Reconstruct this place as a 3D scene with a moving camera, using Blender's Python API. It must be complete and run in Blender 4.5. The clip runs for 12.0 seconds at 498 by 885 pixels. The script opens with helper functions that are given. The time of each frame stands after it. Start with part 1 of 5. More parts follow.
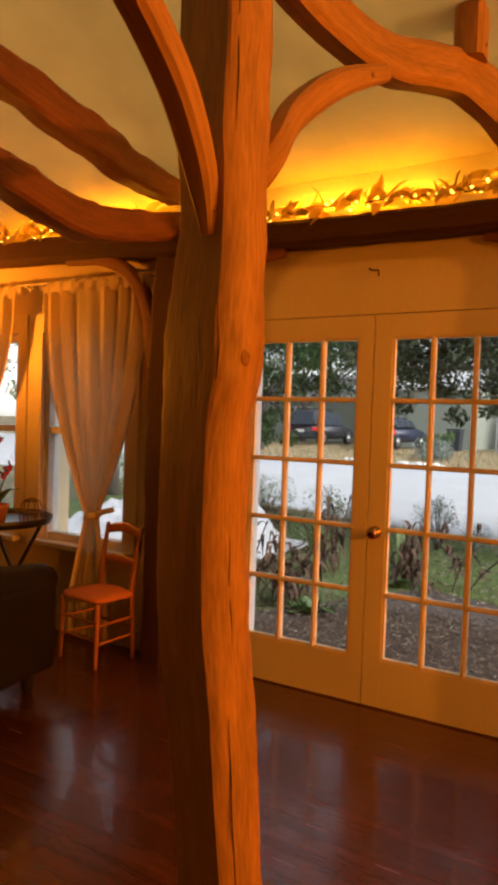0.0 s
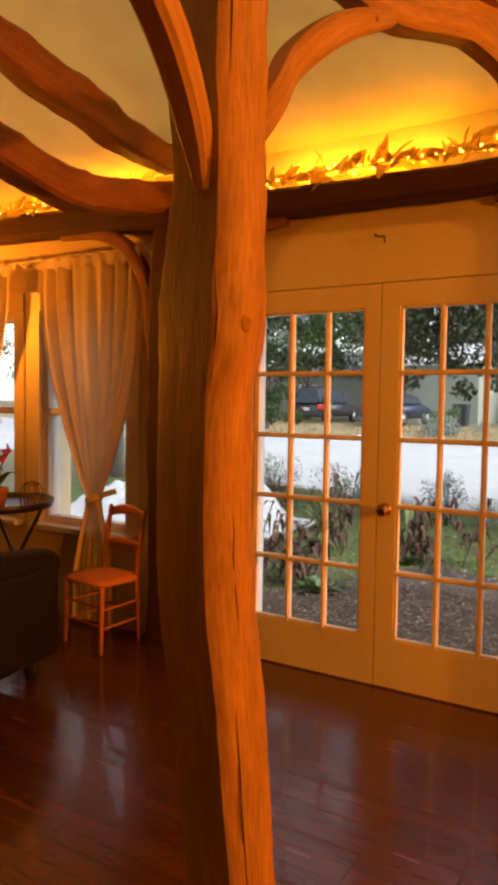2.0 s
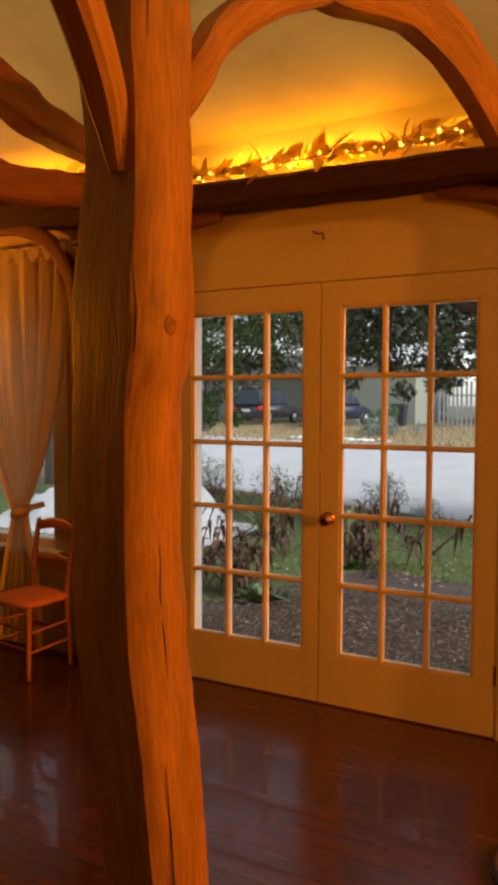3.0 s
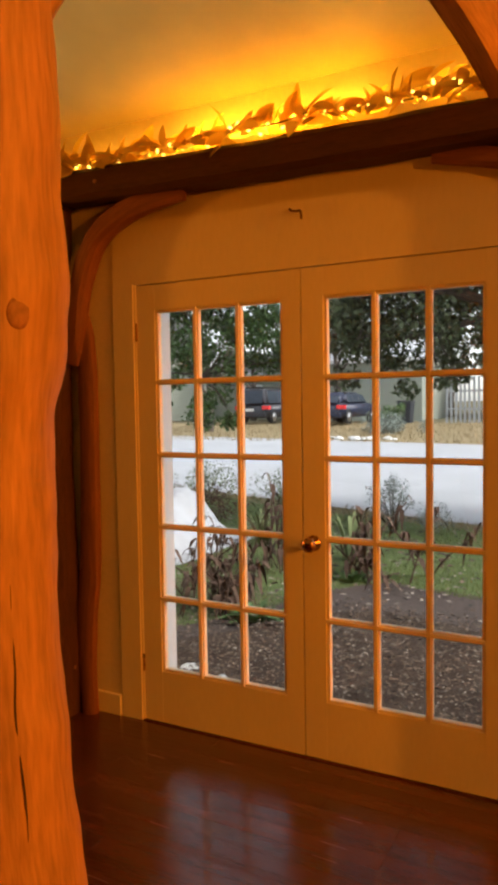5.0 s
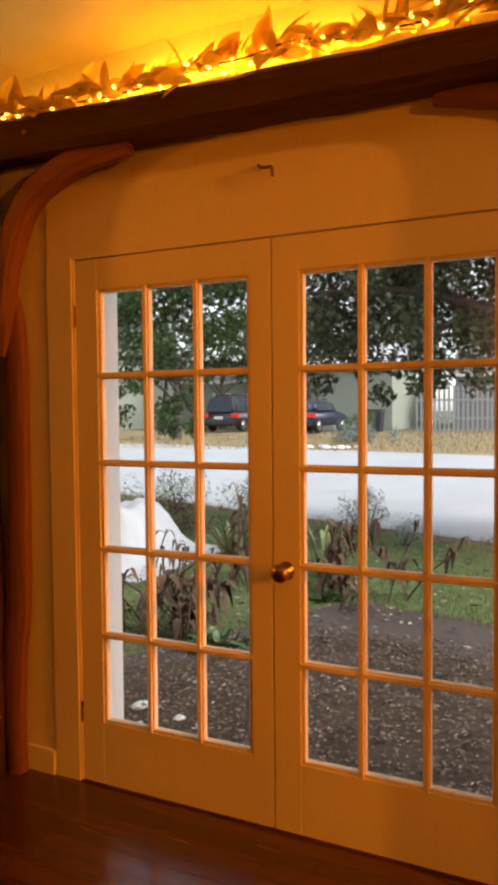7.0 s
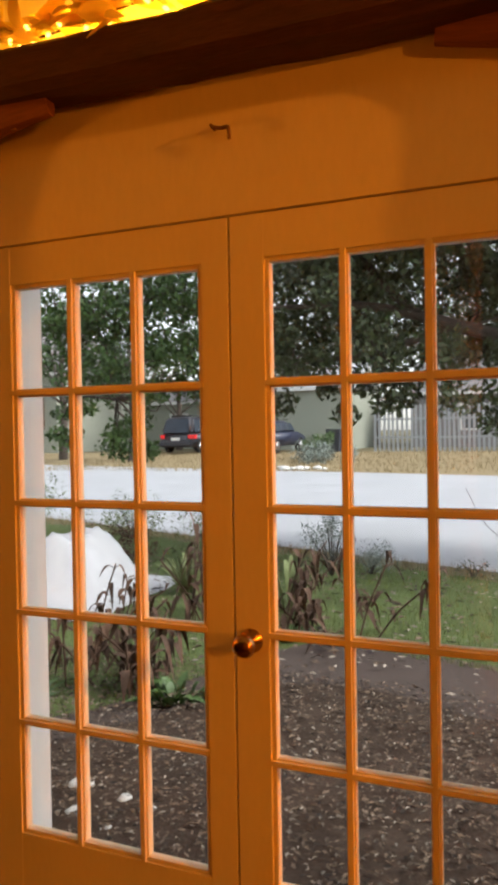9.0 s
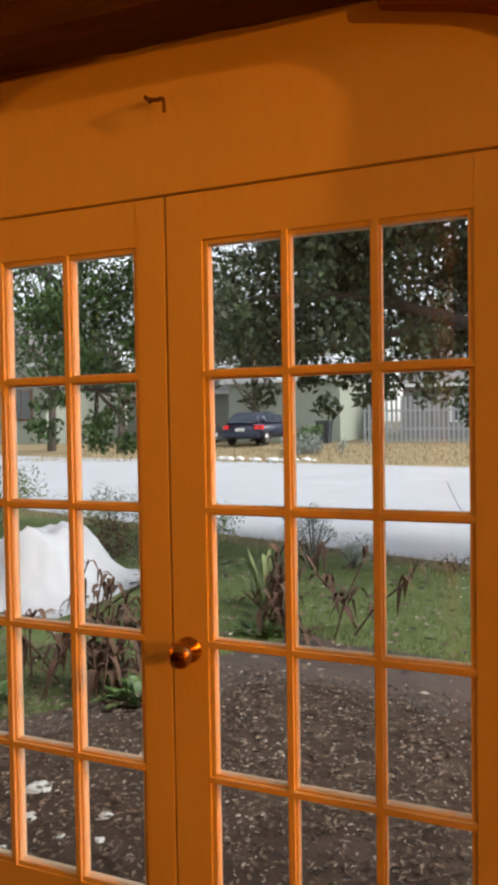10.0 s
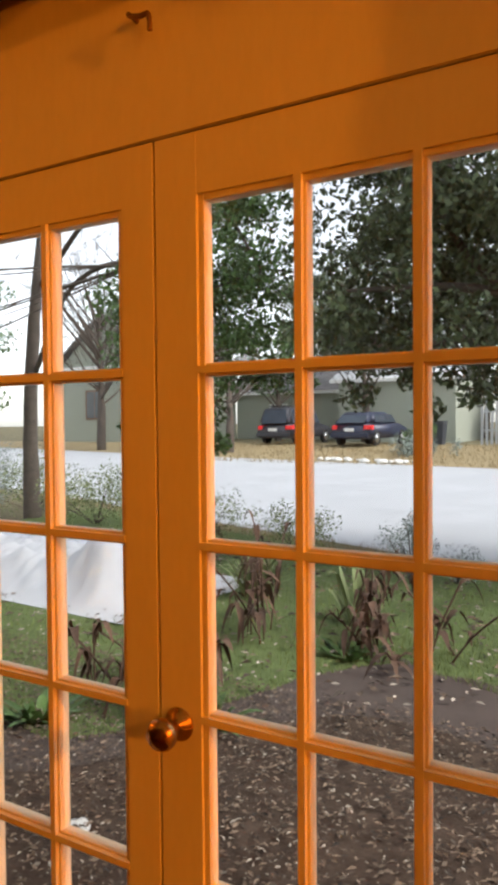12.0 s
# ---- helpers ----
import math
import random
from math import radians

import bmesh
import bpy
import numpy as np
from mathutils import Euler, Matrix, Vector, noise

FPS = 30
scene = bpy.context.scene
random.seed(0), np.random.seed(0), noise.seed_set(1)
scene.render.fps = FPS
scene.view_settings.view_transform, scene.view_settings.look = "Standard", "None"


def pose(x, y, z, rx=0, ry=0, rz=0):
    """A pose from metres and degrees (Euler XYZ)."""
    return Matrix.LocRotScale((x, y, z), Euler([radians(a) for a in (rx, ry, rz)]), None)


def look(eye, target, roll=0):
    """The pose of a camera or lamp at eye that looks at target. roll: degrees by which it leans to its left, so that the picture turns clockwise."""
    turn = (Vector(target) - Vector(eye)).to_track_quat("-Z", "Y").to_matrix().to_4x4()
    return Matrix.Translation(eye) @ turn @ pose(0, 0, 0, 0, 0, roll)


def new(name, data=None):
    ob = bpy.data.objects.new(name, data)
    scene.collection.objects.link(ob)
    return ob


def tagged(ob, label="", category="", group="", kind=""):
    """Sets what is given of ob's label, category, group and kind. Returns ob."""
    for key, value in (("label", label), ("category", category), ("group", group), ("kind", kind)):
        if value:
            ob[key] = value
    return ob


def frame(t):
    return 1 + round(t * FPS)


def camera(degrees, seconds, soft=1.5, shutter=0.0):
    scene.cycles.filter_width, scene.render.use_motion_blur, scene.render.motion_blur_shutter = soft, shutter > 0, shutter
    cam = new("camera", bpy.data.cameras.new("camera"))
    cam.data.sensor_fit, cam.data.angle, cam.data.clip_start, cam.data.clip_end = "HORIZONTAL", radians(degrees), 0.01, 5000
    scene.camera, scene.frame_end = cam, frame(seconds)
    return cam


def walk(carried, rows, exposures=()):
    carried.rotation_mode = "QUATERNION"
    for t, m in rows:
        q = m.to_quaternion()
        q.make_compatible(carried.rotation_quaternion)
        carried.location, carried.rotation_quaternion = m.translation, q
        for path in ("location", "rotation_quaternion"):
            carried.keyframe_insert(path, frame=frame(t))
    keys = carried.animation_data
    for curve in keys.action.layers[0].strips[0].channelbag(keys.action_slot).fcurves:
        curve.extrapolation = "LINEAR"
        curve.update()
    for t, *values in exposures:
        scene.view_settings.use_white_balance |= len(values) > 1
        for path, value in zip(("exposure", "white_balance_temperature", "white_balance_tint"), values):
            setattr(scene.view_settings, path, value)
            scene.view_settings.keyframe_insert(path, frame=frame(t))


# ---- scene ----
cam = camera(38.0, 12.0, 4.0)
PATH = [
    (0, (1.419, -3.514, 1.455), (0.374, -1.81, 1.399), 2.0),
    (0.5, (1.417, -3.499, 1.445), (0.312, -1.834, 1.372), 1.9),
    (1, (1.385, -3.454, 1.441), (0.258, -1.804, 1.355), 1.2),
    (1.5, (1.385, -3.424, 1.441), (0.266, -1.769, 1.339), 1.2),
    (2, (1.359, -3.406, 1.436), (0.304, -1.711, 1.324), 0.8),
    (2.5, (1.28, -3.342, 1.456), (0.323, -1.59, 1.334), 0.4),
    (3, (1.279, -3.223, 1.457), (0.364, -1.447, 1.35), 0.2),
    (5, (1.193, -2.719, 1.491), (0.259, -0.954, 1.381), -0.9),
    (5.5, (1.192, -2.588, 1.454), (0.245, -0.828, 1.366), -0.6),
    (6, (1.091, -2.474, 1.479), (0.2, -0.686, 1.377), -0.7),
    (6.5, (1.026, -2.359, 1.471), (0.171, -0.554, 1.37), -0.6),
    (7, (0.979, -2.239, 1.452), (0.12, -0.435, 1.365), -0.5),
    (7.5, (0.934, -2.1, 1.455), (0.119, -0.276, 1.362), -0.9),
    (7.7, (0.929, -2.034, 1.456), (0.152, -0.193, 1.362), -1.0),
    (9.3, (0.749, -1.723, 1.472), (0.003, 0.132, 1.444), -0.9),
    (9.5, (0.76, -1.698, 1.476), (0.023, 0.161, 1.44), -0.8),
    (10, (0.843, -1.597, 1.473), (0.11, 0.263, 1.416), -0.9),
    (10.5, (0.832, -1.506, 1.477), (0.165, 0.379, 1.416), -0.5),
    (11, (0.797, -1.419, 1.493), (0.264, 0.507, 1.419), 0.1),
    (11.5, (0.843, -1.27, 1.496), (0.111, 0.591, 1.435), -0.0),
    (12, (0.865, -1.117, 1.491), (-0.149, 0.606, 1.435), -0.5),
]
walk(cam, [(t, look(eye, target, roll)) for t, eye, target, roll in PATH], [(0.0, 1.14), (0.5, 1.44), (1.0, 1.55), (1.5, 1.5), (2.0, 1.35), (2.5, 1.1), (3.0, 0.87), (5.0, 1.15), (5.5, 1.2), (7.5, 1.2), (9.5, 1.1), (10.5, 1.08), (11.0, 1.1), (12.0, 1.2)])

# ---- world, sun, large lights ----
world = bpy.data.worlds.new("overcast_evening")
scene.world = world
world.use_nodes = True
wn = world.node_tree.nodes
sky = wn.new("ShaderNodeTexSky")
sky.sky_type, sky.sun_disc = "NISHITA", False
sky.sun_elevation, sky.sun_rotation = radians(42), radians(90)
soften = wn.new("ShaderNodeHueSaturation")
soften.inputs["Saturation"].default_value = 0.3
world.node_tree.links.new(sky.outputs[0], soften.inputs["Color"])
world.node_tree.links.new(soften.outputs[0], wn["Background"].inputs["Color"])
wn["Background"].inputs["Strength"].default_value = 0.15


def lamp(name, kind, m, power, colour, size, size_y=0.0):
    data = bpy.data.lights.new(name, kind)
    data.energy, data.color = power, colour
    if kind == "AREA":
        data.shape, data.size, data.size_y = "RECTANGLE", size, size_y
    elif kind == "SUN":
        data.angle = radians(size)
    else:
        data.shadow_soft_size = size
    ob = new(name, data)
    ob.matrix_world = m
    return ob


AMBER, GOLD = (1.0, 0.275, 0.013), (1.0, 0.46, 0.022)
lamp("sun", "SUN", look((24, 7, 22), (0, 7, 0)), 1.5, (1.0, 0.97, 0.93), 25)
SIDE, KEY, LEFT = (5.6, -1.05, 2.85), (5.8, -3.6, 2.2), (-3.6, -0.95, 1.95)
lamp("side_lamp_light", "POINT", pose(*SIDE), 360, AMBER, 0.03)
lamp("floor_lamp_light", "POINT", pose(*KEY), 195, AMBER, 0.08)
# added out of view to brighten the curtains and ceiling of the window bay
lamp("added_corner_light", "POINT", pose(*LEFT), 80, AMBER, 0.08)
lamp("cove_lights_bright", "AREA", pose(-0.12, -0.032, 2.575, 212, 0, 0), 4.4, GOLD, 0.85, 0.05)
lamp("cove_lights_long", "AREA", pose(0.1, -0.032, 2.575, 212, 0, 0), 3.2, GOLD, 2.5, 0.05)
lamp("cove_lights_window_bay", "AREA", pose(-2.6, -0.032, 2.625, 212, 0, 0), 17, GOLD, 2.4, 0.05)

# ---- materials ----


def material(name, base, rough=0.6, metal=0.0, vary=0.25, scale=8.0, fine=60.0, bump=0.1, spec=0.5, stretch=(1, 1, 1), coord="Object", dark=None, sheen=0.0, coat=0.0, per_object=0.0, per_island=0.0, trans=0.0):
    """Two scales of noise over a base colour, with fine relief."""
    m = bpy.data.materials.new(name)
    m.use_nodes = True
    n, l = m.node_tree.nodes, m.node_tree.links
    b = n["Principled BSDF"]
    tc = n.new("ShaderNodeTexCoord")
    mp = n.new("ShaderNodeMapping")
    mp.inputs["Scale"].default_value = stretch
    l.new(tc.outputs[coord], mp.inputs["Vector"])
    big, small = n.new("ShaderNodeTexNoise"), n.new("ShaderNodeTexNoise")
    big.inputs["Scale"].default_value, small.inputs["Scale"].default_value = scale, fine
    big.inputs["Detail"].default_value, small.inputs["Detail"].default_value = 4, 3
    for k in (big, small):
        l.new(mp.outputs[0], k.inputs["Vector"])
    mix = n.new("ShaderNodeMix")
    mix.data_type = "RGBA"
    ramp = n.new("ShaderNodeValToRGB")
    ramp.color_ramp.elements[0].position, ramp.color_ramp.elements[1].position = 0.3, 0.72
    add = n.new("ShaderNodeMath")
    add.operation = "MULTIPLY_ADD"
    add.inputs[1].default_value, add.inputs[2].default_value = 0.45, 0.0
    l.new(small.outputs["Fac"], add.inputs[0])
    add2 = n.new("ShaderNodeMath")
    add2.operation = "MULTIPLY_ADD"
    add2.inputs[1].default_value = 0.55
    l.new(big.outputs["Fac"], add2.inputs[0])
    l.new(add.outputs[0], add2.inputs[2])
    l.new(add2.outputs[0], ramp.inputs["Fac"])
    l.new(ramp.outputs[0], mix.inputs["Factor"])
    low = dark or tuple(c * (1 - vary) for c in base)
    high = tuple(min(1, c * (1 + vary * 0.6)) for c in base)
    mix.inputs["A"].default_value, mix.inputs["B"].default_value = (*low, 1), (*high, 1)
    out = mix.outputs["Result"]
    if per_object or per_island:
        src = n.new("ShaderNodeObjectInfo").outputs["Random"] if per_object else n.new("ShaderNodeNewGeometry").outputs["Random Per Island"]
        amount = per_object or per_island
        mr = n.new("ShaderNodeMapRange")
        mr.inputs["To Min"].default_value, mr.inputs["To Max"].default_value = 1 - amount, 1 + amount
        l.new(src, mr.inputs["Value"])
        hs = n.new("ShaderNodeHueSaturation")
        l.new(mr.outputs[0], hs.inputs["Value"])
        l.new(out, hs.inputs["Color"])
        out = hs.outputs[0]
    l.new(out, b.inputs["Base Color"])
    b.inputs["Metallic"].default_value = metal
    b.inputs["Specular IOR Level"].default_value = spec
    b.inputs["Coat Weight"].default_value = coat
    b.inputs["Transmission Weight"].default_value = trans
    rr = n.new("ShaderNodeMapRange")
    rr.inputs["To Min"].default_value, rr.inputs["To Max"].default_value = max(0.02, rough - 0.1), min(1, rough + 0.1)
    l.new(big.outputs["Fac"], rr.inputs["Value"])
    l.new(rr.outputs[0], b.inputs["Roughness"])
    if bump:
        bp = n.new("ShaderNodeBump")
        bp.inputs["Strength"].default_value, bp.inputs["Distance"].default_value = bump, 0.01
        l.new(add2.outputs[0], bp.inputs["Height"])
        l.new(bp.outputs[0], b.inputs["Normal"])
    return m


def glowing(name, colour, strength):
    m = bpy.data.materials.new(name)
    m.use_nodes = True
    b = m.node_tree.nodes["Principled BSDF"]
    b.inputs["Base Color"].default_value = (*colour, 1)
    b.inputs["Emission Color"].default_value = (*colour, 1)
    b.inputs["Emission Strength"].default_value = strength
    return m


def clear_glass(name):
    m = bpy.data.materials.new(name)
    m.use_nodes = True
    b = m.node_tree.nodes["Principled BSDF"]
    b.inputs["Base Color"].default_value = (0.97, 0.98, 0.97, 1)
    b.inputs["Roughness"].default_value = 0.0
    b.inputs["IOR"].default_value = 1.45
    b.inputs["Transmission Weight"].default_value = 1.0
    return m


def cloth(name, base, through_light):
    m = material(name, base, rough=0.9, vary=0.12, scale=3, fine=220, bump=0.15, spec=0.2)
    n, l = m.node_tree.nodes, m.node_tree.links
    b, out = n["Principled BSDF"], n["Material Output"]
    t = n.new("ShaderNodeBsdfTranslucent")
    t.inputs["Color"].default_value = (*base, 1)
    s = n.new("ShaderNodeMixShader")
    s.inputs[0].default_value = through_light
    l.new(b.outputs[0], s.inputs[1])
    l.new(t.outputs[0], s.inputs[2])
    l.new(s.outputs[0], out.inputs["Surface"])
    return m


PLASTER = material("cream_plaster", (0.74, 0.63, 0.43), 0.85, vary=0.10, scale=2.2, fine=45, bump=0.12, spec=0.25)
CEILING = material("plaster_ceiling", (0.55, 0.40, 0.18), 0.9, vary=0.18, scale=1.1, fine=4, bump=0.2, spec=0.2)
# for the unseen walls: invented dark wood tone that keeps bounced light low
DARKWALL = material("dark_unseen_wall", (0.06, 0.03, 0.018), 0.6, vary=0.35, scale=2, fine=20, bump=0.2, stretch=(6, 6, 0.7))
PAINT = material("cream_door_paint", (0.78, 0.68, 0.47), 0.45, vary=0.06, scale=5, fine=70, bump=0.05, spec=0.45, stretch=(1, 1, 0.3))
PAINT_OUT = material("white_window_paint", (0.78, 0.76, 0.72), 0.5, vary=0.06, scale=5, fine=60, bump=0.04)
TIMBER = material("peeled_timber", (0.385, 0.205, 0.092), 0.58, vary=0.5, scale=2.2, fine=14, bump=0.4, stretch=(6, 1.0, 1), coord="UV", spec=0.4)
HEWN = material("dark_hewn_timber", (0.07, 0.025, 0.012), 0.7, vary=0.5, scale=3.0, fine=14, bump=0.6, stretch=(8, 1.6, 1), coord="UV", spec=0.3)
REDWOOD = material("reddish_timber", (0.22, 0.078, 0.034), 0.6, vary=0.45, scale=3.0, fine=16, bump=0.45, stretch=(9, 1.4, 1), coord="UV", spec=0.35)
KNOT = material("knot_wood", (0.25, 0.11, 0.05), 0.6, vary=0.4, scale=30, fine=120, bump=0.4)
FLOORWOOD = material("polished_floor_wood", (0.085, 0.026, 0.015), 0.24, vary=0.35, scale=2.2, fine=18, bump=0.12, stretch=(1, 11, 1), spec=0.5, per_object=0.16, coat=0.25)
FLOORREST = material("polished_floor_wood_far", (0.085, 0.026, 0.015), 0.24, vary=0.35, scale=2.2, fine=18, bump=0.12, stretch=(1, 11, 1), spec=0.5, per_island=0.16, coat=0.25)
SUBFLOOR = material("dark_joint", (0.02, 0.012, 0.01), 0.9, vary=0.2, bump=0)
GLASS = clear_glass("window_glass")
BRASS = material("aged_brass", (0.42, 0.23, 0.09), 0.28, 1.0, vary=0.25, scale=20, fine=90, bump=0.05)
IRON = material("rusty_iron", (0.20, 0.11, 0.065), 0.6, 0.6, vary=0.4, scale=30, fine=120, bump=0.2)
LEATHER = material("dark_brown_leather", (0.012, 0.007, 0.005), 0.65, spec=0.15, vary=0.3, scale=6, fine=90, bump=0.3)
CHAIRWOOD = material("orange_beech_wood", (0.46, 0.17, 0.06), 0.4, vary=0.25, scale=6, fine=60, bump=0.1, stretch=(3, 3, 0.6))
RUSH = material("orange_seat_cloth", (0.62, 0.20, 0.08), 0.85, vary=0.2, scale=15, fine=150, bump=0.3)
CURTAIN = cloth("cream_curtain_cloth", (0.76, 0.64, 0.44), 0.32)
TRAYBLACK = material("black_lacquer", (0.02, 0.015, 0.014), 0.35, vary=0.3, scale=10, fine=60, bump=0.05)
TERRACOTTA = material("terracotta", (0.42, 0.16, 0.08), 0.8, vary=0.2, scale=12, fine=90, bump=0.2)
POTDARK = material("dark_glazed_pot", (0.07, 0.04, 0.03), 0.4, vary=0.3, scale=12, fine=70, bump=0.1)
PETAL = material("red_petal", (0.45, 0.02, 0.04), 0.6, vary=0.3, scale=30, fine=100, bump=0.1)
HOUSELEAF = material("house_plant_leaf", (0.06, 0.12, 0.03), 0.4, vary=0.3, scale=20, fine=90, bump=0.1)
GOLDLEAF = cloth("gold_garland_leaf", (0.75, 0.54, 0.15), 0.55)
BULB = glowing("warm_bulb", (1.0, 0.55, 0.07), 3.5)
WICKER = material("woven_wicker", (0.36, 0.16, 0.06), 0.7, vary=0.4, scale=40, fine=140, bump=0.5)

MULCH = material("leaf_mulch_soil", (0.085, 0.060, 0.045), 0.95, vary=0.5, scale=6, fine=55, bump=0.8, spec=0.1)
SOIL = material("bare_grey_soil", (0.10, 0.078, 0.068), 0.95, vary=0.25, scale=3, fine=40, bump=0.4, spec=0.1)
TURF = material("lawn_turf", (0.12, 0.155, 0.06), 0.95, vary=0.4, scale=2.5, fine=40, bump=0.6, spec=0.1)
GRASS = material("grass_blade", (0.20, 0.25, 0.085), 0.7, vary=0.3, scale=3, fine=30, bump=0, per_island=0.35, spec=0.2)
DRYGRASS = material("dry_grass", (0.33, 0.26, 0.15), 0.9, vary=0.25, scale=1.2, fine=25, bump=0.4, spec=0.1)
GROUNDFAR = material("scrubby_ground", (0.17, 0.15, 0.09), 0.95, vary=0.35, scale=0.6, fine=9, bump=0.3, spec=0.1)
ROADM = material("pale_chip_road", (0.46, 0.47, 0.49), 0.9, vary=0.16, scale=0.7, fine=60, bump=0.3, spec=0.2)
DEADLEAF = material("fallen_leaf", (0.135, 0.095, 0.066), 0.85, vary=0.3, scale=20, fine=80, bump=0, per_island=0.85)
PALELEAF = material("pale_fallen_leaf", (0.34, 0.29, 0.235), 0.85, vary=0.2, scale=20, fine=80, bump=0, per_island=0.5)
STALK = material("dead_brown_stalk", (0.115, 0.062, 0.038), 0.85, vary=0.4, scale=14, fine=70, bump=0.3, per_island=0.45)
BARK = material("live_oak_bark", (0.10, 0.08, 0.065), 0.95, vary=0.4, scale=8, fine=40, bump=0.8)
OAKLEAF = material("live_oak_leaf", (0.075, 0.098, 0.045), 0.55, vary=0.3, scale=3, fine=20, bump=0, per_island=0.5, spec=0.4)
BRIGHTLEAF = material("young_green_leaf", (0.085, 0.15, 0.045), 0.5, vary=0.3, scale=3, fine=20, bump=0, per_island=0.45, spec=0.4)
FROST = cloth("white_frost_cloth", (0.58, 0.59, 0.62), 0.12)
SAGE = material("grey_sage_leaf", (0.24, 0.28, 0.25), 0.8, vary=0.2, scale=8, fine=40, bump=0, per_island=0.3)
STRAPLEAF = material("strap_leaf", (0.20, 0.24, 0.10), 0.7, vary=0.3, scale=8, fine=40, bump=0, per_island=0.35)
SIDING = material("pale_green_siding", (0.32, 0.34, 0.28), 0.8, vary=0.08, scale=2, fine=30, bump=0.1)
ROOFTIN = material("white_metal_roof", (0.72, 0.74, 0.76), 0.4, 0.2, vary=0.1, scale=1.5, fine=20, bump=0.05)
SHINGLE = material("grey_roof", (0.22, 0.21, 0.21), 0.9, vary=0.25, scale=3, fine=30, bump=0.3)
TRIMWHITE = material("white_trim", (0.75, 0.75, 0.72), 0.6, vary=0.06, scale=4, fine=30, bump=0.03)
TRIMBROWN = material("brown_trim", (0.18, 0.10, 0.06), 0.7, vary=0.2, scale=4, fine=30, bump=0.05)
WINDARK = material("dim_window_pane", (0.10, 0.11, 0.12), 0.08, vary=0.2, scale=2, fine=8, bump=0)
FENCEM = material("white_picket_paint", (0.36, 0.38, 0.39), 0.7, vary=0.12, scale=6, fine=40, bump=0.1)
ROCKM = material("white_limestone", (0.72, 0.71, 0.68), 0.9, vary=0.15, scale=8, fine=40, bump=0.4)
CARDARK = material("dark_car_paint", (0.03, 0.031, 0.040), 0.42, 0.1, vary=0.15, scale=2, fine=30, bump=0, coat=0.1)
CARBLUE = material("navy_car_paint", (0.020, 0.026, 0.055), 0.42, 0.1, vary=0.15, scale=2, fine=30, bump=0, coat=0.1)
CARGLASS = material("car_glass", (0.10, 0.125, 0.16), 0.10, vary=0.2, scale=2, fine=10, bump=0)
TYRE = material("tyre_rubber", (0.02, 0.02, 0.02), 0.9, vary=0.2, bump=0.1)
RIM = material("alloy_rim", (0.45, 0.45, 0.46), 0.35, 0.9, vary=0.1, bump=0)
TAIL = material("red_tail_lamp", (0.85, 0.03, 0.03), 0.25, vary=0.1, bump=0)
PLATEM = material("number_plate", (0.7, 0.7, 0.68), 0.5, vary=0.05, bump=0)
BINM = material("dark_bin_plastic", (0.03, 0.035, 0.045), 0.6, vary=0.2, bump=0.05)

# ---- mesh helpers ----


def finish(name, bm, mat, smooth=False):
    me = bpy.data.meshes.new(name)
    if not bm.faces:
        raise ValueError(name)
    bmesh.ops.recalc_face_normals(bm, faces=bm.faces)
    bm.to_mesh(me)
    bm.free()
    me.materials.append(mat)
    if smooth:
        me.polygons.foreach_set("use_smooth", [True] * len(me.polygons))
    return me


def part(name, bm, mat, parent=None, label="", smooth=False, sharp=0):
    ob = new(name, finish(name, bm, mat, smooth))
    if sharp:
        ob.data.set_sharp_from_angle(angle=radians(sharp))
    ob.parent = parent
    return tagged(ob, label) if label else ob


def shared(name, me, parent, m):
    ob = new(name, me)
    ob.parent = parent
    ob.matrix_local = m
    return ob


def thing(name, label, category, group="", kind="", m=None):
    ob = new(name)
    ob.empty_display_size = 0.1
    if m is not None:
        ob.matrix_world = m
    return tagged(ob, label, category, group, kind)


def box(x0, x1, y0, y1, z0, z1, bevel=0.0, bm=None):
    """A bevelled box, added to bm."""
    own = bmesh.new()
    bmesh.ops.create_cube(own, size=1, matrix=Matrix.Translation(((x0 + x1) / 2, (y0 + y1) / 2, (z0 + z1) / 2)) @ Matrix.Diagonal((abs(x1 - x0), abs(y1 - y0), abs(z1 - z0), 1)))
    if bevel:
        bmesh.ops.bevel(own, geom=own.edges[:], offset=bevel, segments=2, affect="EDGES", profile=0.7)
    return merge(bm, own)


def merge(bm, own):
    if bm is None:
        return own
    me = bpy.data.meshes.new("tmp")
    own.to_mesh(me)
    own.free()
    bm.from_mesh(me)
    bpy.data.meshes.remove(me)
    return bm


def spline(pts, n):
    """Catmull-Rom through points of any length of tuple."""
    p = [np.array(q, float) for q in pts]
    p = [2 * p[0] - p[1], *p, 2 * p[-1] - p[-2]]
    res = []
    spans = len(p) - 3
    for i in range(n + 1):
        u = i / n * spans
        k = min(int(u), spans - 1)
        f = u - k
        a, b, c, d = p[k:k + 4]
        res.append(0.5 * (2 * b + (c - a) * f + (2 * a - 5 * b + 4 * c - d) * f * f + (3 * b - a - 3 * c + d) * f ** 3))
    return res


